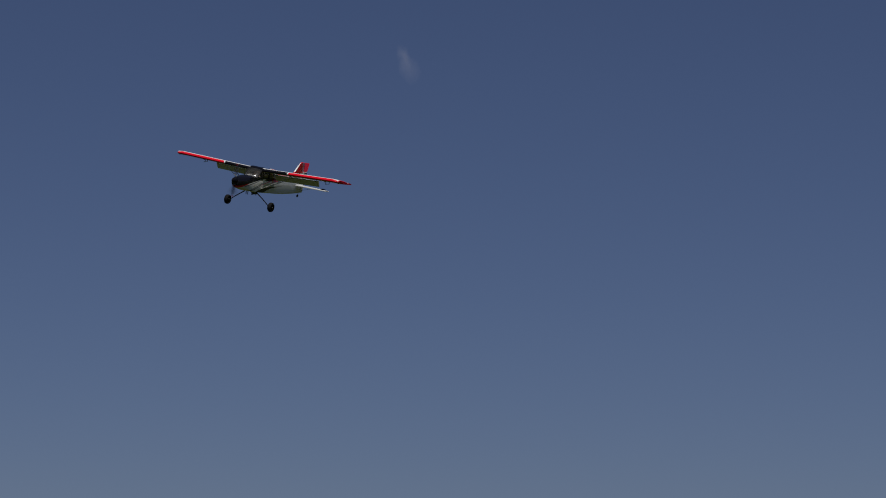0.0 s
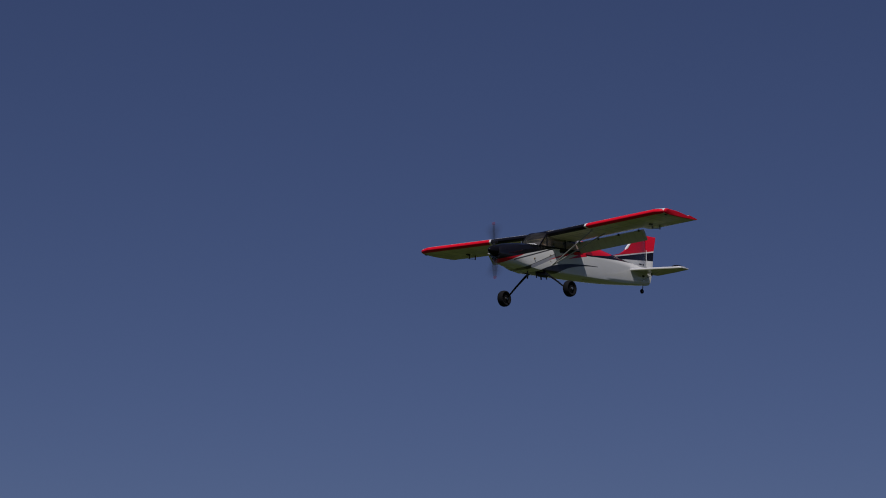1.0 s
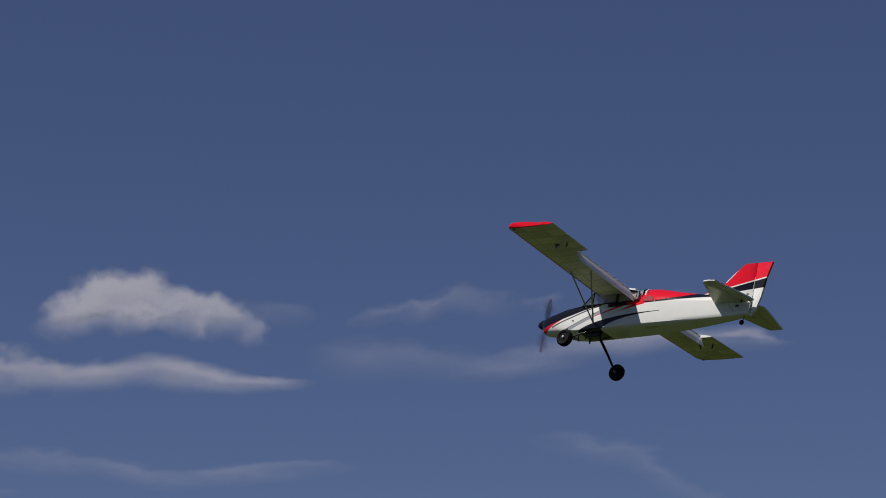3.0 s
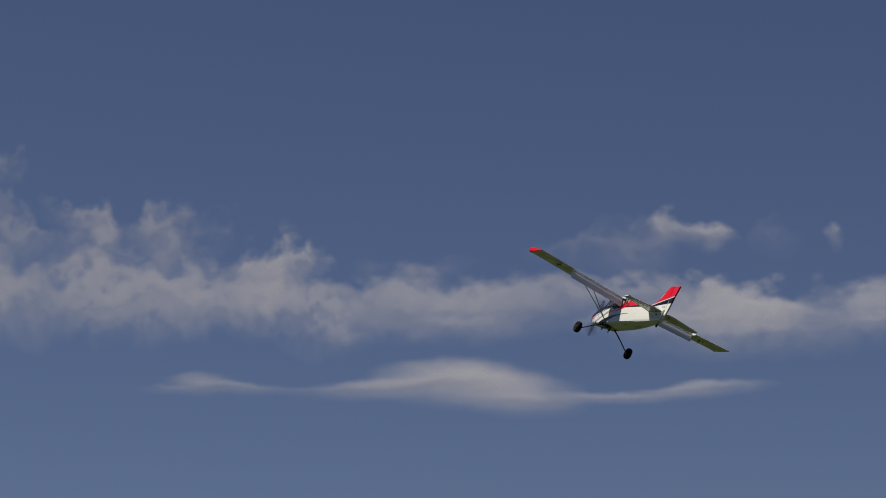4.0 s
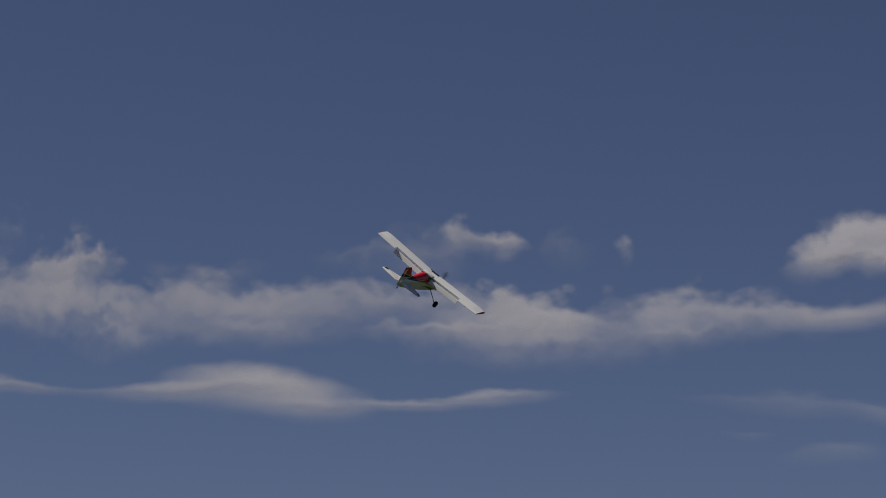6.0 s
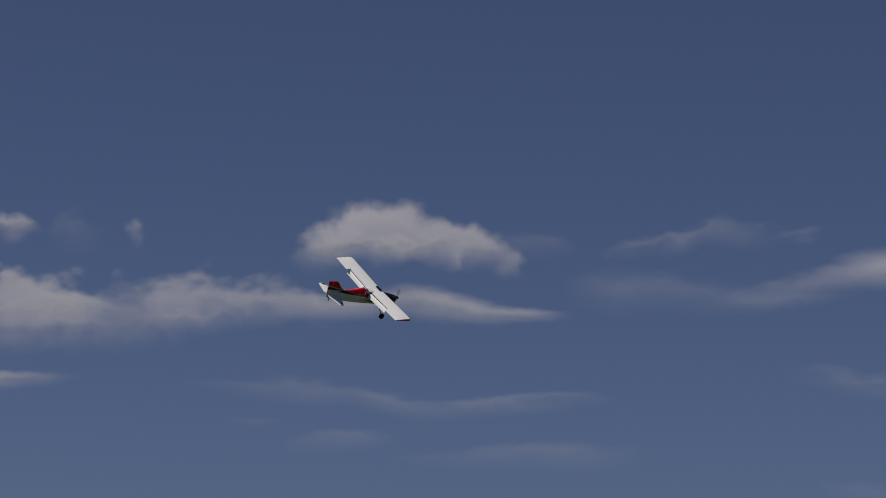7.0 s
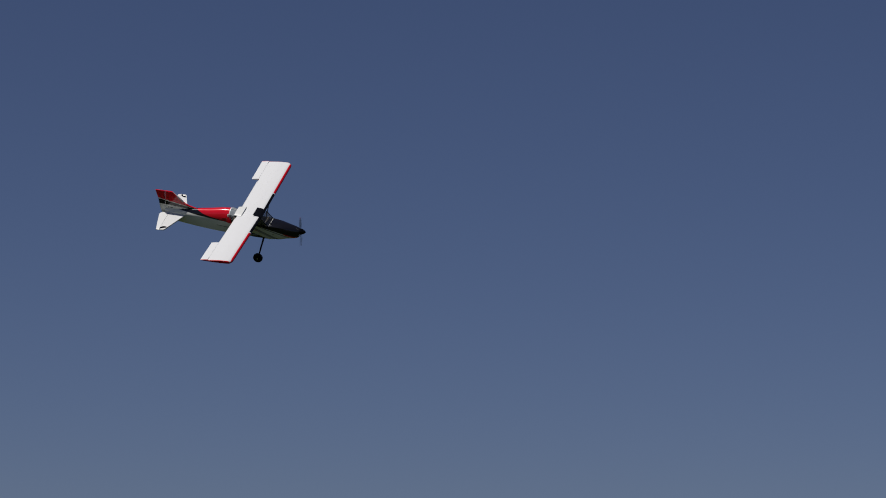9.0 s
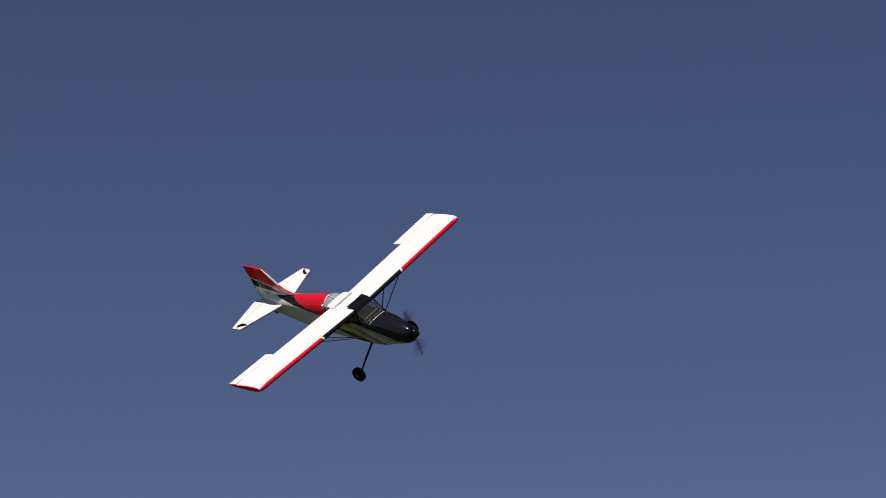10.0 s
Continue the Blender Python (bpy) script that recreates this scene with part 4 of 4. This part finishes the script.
cloud("very faint slanting veils of cloud", [
    (18.00, 8.15, 1.11, 0.16, -10, 0.22), (19.64, 7.39, 1.55, 0.20, -30, 0.145), (18.00, 6.30, 0.66, 0.15, -12, 0.14),
    (20.49, 5.81, 1.44, 0.14, -10, 0.14), (18.96, 7.82, 0.77, 0.16, -30, 0.15),
], 73, rough=0.5, stretch=3)
cloud("tiny lone wisp of cloud in clear sky", [
    (98.67, 10.52, 0.15, 0.24, 25, 0.19), (98.60, 10.64, 0.12, 0.18, -0, 0.15),
], 80, rough=0.5, stretch=1)
cloud("smooth tapering tail of grey-white cloud", [
    (8.92, 9.54, 0.87, 0.16, -0, 0.6), (9.60, 9.56, 0.87, 0.16, 3, 0.6), (10.58, 9.58, 0.77, 0.20, -8, 0.75),
    (11.36, 9.41, 0.87, 0.12, -5, 0.7), (12.23, 9.34, 0.67, 0.07, -2, 0.6),
], 87, rough=0.3, stretch=2.5)


# ================= what moves =================
def motions():
    walk(plane, [(t, pose(*row)) for t, *row in (
        (0, 37.487, -3.995, 7.403, -12.98, 5.10, 145.48),
        (0.2, 33.05, -1.945, 6.88, -9.60, 4.40, 147.00),
        (0.5, 27.096, 0.069, 6.272, -4.96, 3.40, 148.98),
        (1, 21.779, 2.535, 5.595, 0.70, 1.16, 146.67),
        (1.5, 17.183, 6.069, 5.182, 8.67, 1.78, 141.76),
        (2, 13.121, 10.127, 5.051, 12.97, 2.03, 136.27),
        (2.2, 11.595, 11.955, 5.101, 13.90, 1.26, 134.03),
        (2.5, 9.498, 14.806, 5.214, 14.46, 0.08, 131.19),
        (2.75, 7.963, 17.329, 5.372, 14.91, -1.34, 128.06),
        (3, 6.515, 19.959, 5.596, 15.81, -2.69, 124.89),
        (3.3, 4.753, 23.219, 5.957, 18.00, -3.55, 121.88),
        (3.5, 3.533, 25.422, 6.234, 21.30, -3.71, 119.39),
        (4, 1.006, 31.142, 6.886, 23.58, -7.70, 111.15),
        (4.5, -0.428, 36.283, 7.776, 26.26, -10.69, 99.84),
        (5, -0.808, 42.095, 8.963, 34.43, -12.18, 88.12),
        (5.5, 0.141, 47.264, 10.074, 39.50, -11.42, 76.44),
        (5.8, 1.061, 50.238, 10.678, 40.67, -10.67, 69.82),
        (6.1, 2.629, 52.976, 11.166, 40.85, -9.49, 59.91),
        (6.45, 5.171, 55.908, 11.607, 40.44, -7.88, 47.29),
        (6.8, 8.360, 58.598, 11.931, 40.25, -6.12, 37.06),
        (7, 10.343, 60.074, 12.087, 40.40, -4.32, 29.65),
        (7.5, 14.978, 58.821, 11.521, 41.46, 0.42, 12.60),
        (8, 18.421, 51.484, 9.744, 39.83, 4.32, -6.27),
        (8.5, 20.369, 40.744, 7.536, 38.72, 7.27, -27.52),
        (9, 21.027, 30.773, 7.019, 40.30, 9.82, -50.43),
        (9.5, 19.619, 20.834, 6.709, 43.04, 13.76, -75.00),
        (10, 18.605, 13.710, 6.491, 44.43, 17.26, -99.93),
    )])
    # propeller: slow whirl, blades upright as the machine passes abeam
    walk(propeller, [(k / 10, pose(0.436, 0, -0.181, {21: 86, 22: 172, 23: 240, 24: 300}.get(k, (k - 20) * 72), 0, 0)) for k in range(101)])


motions()
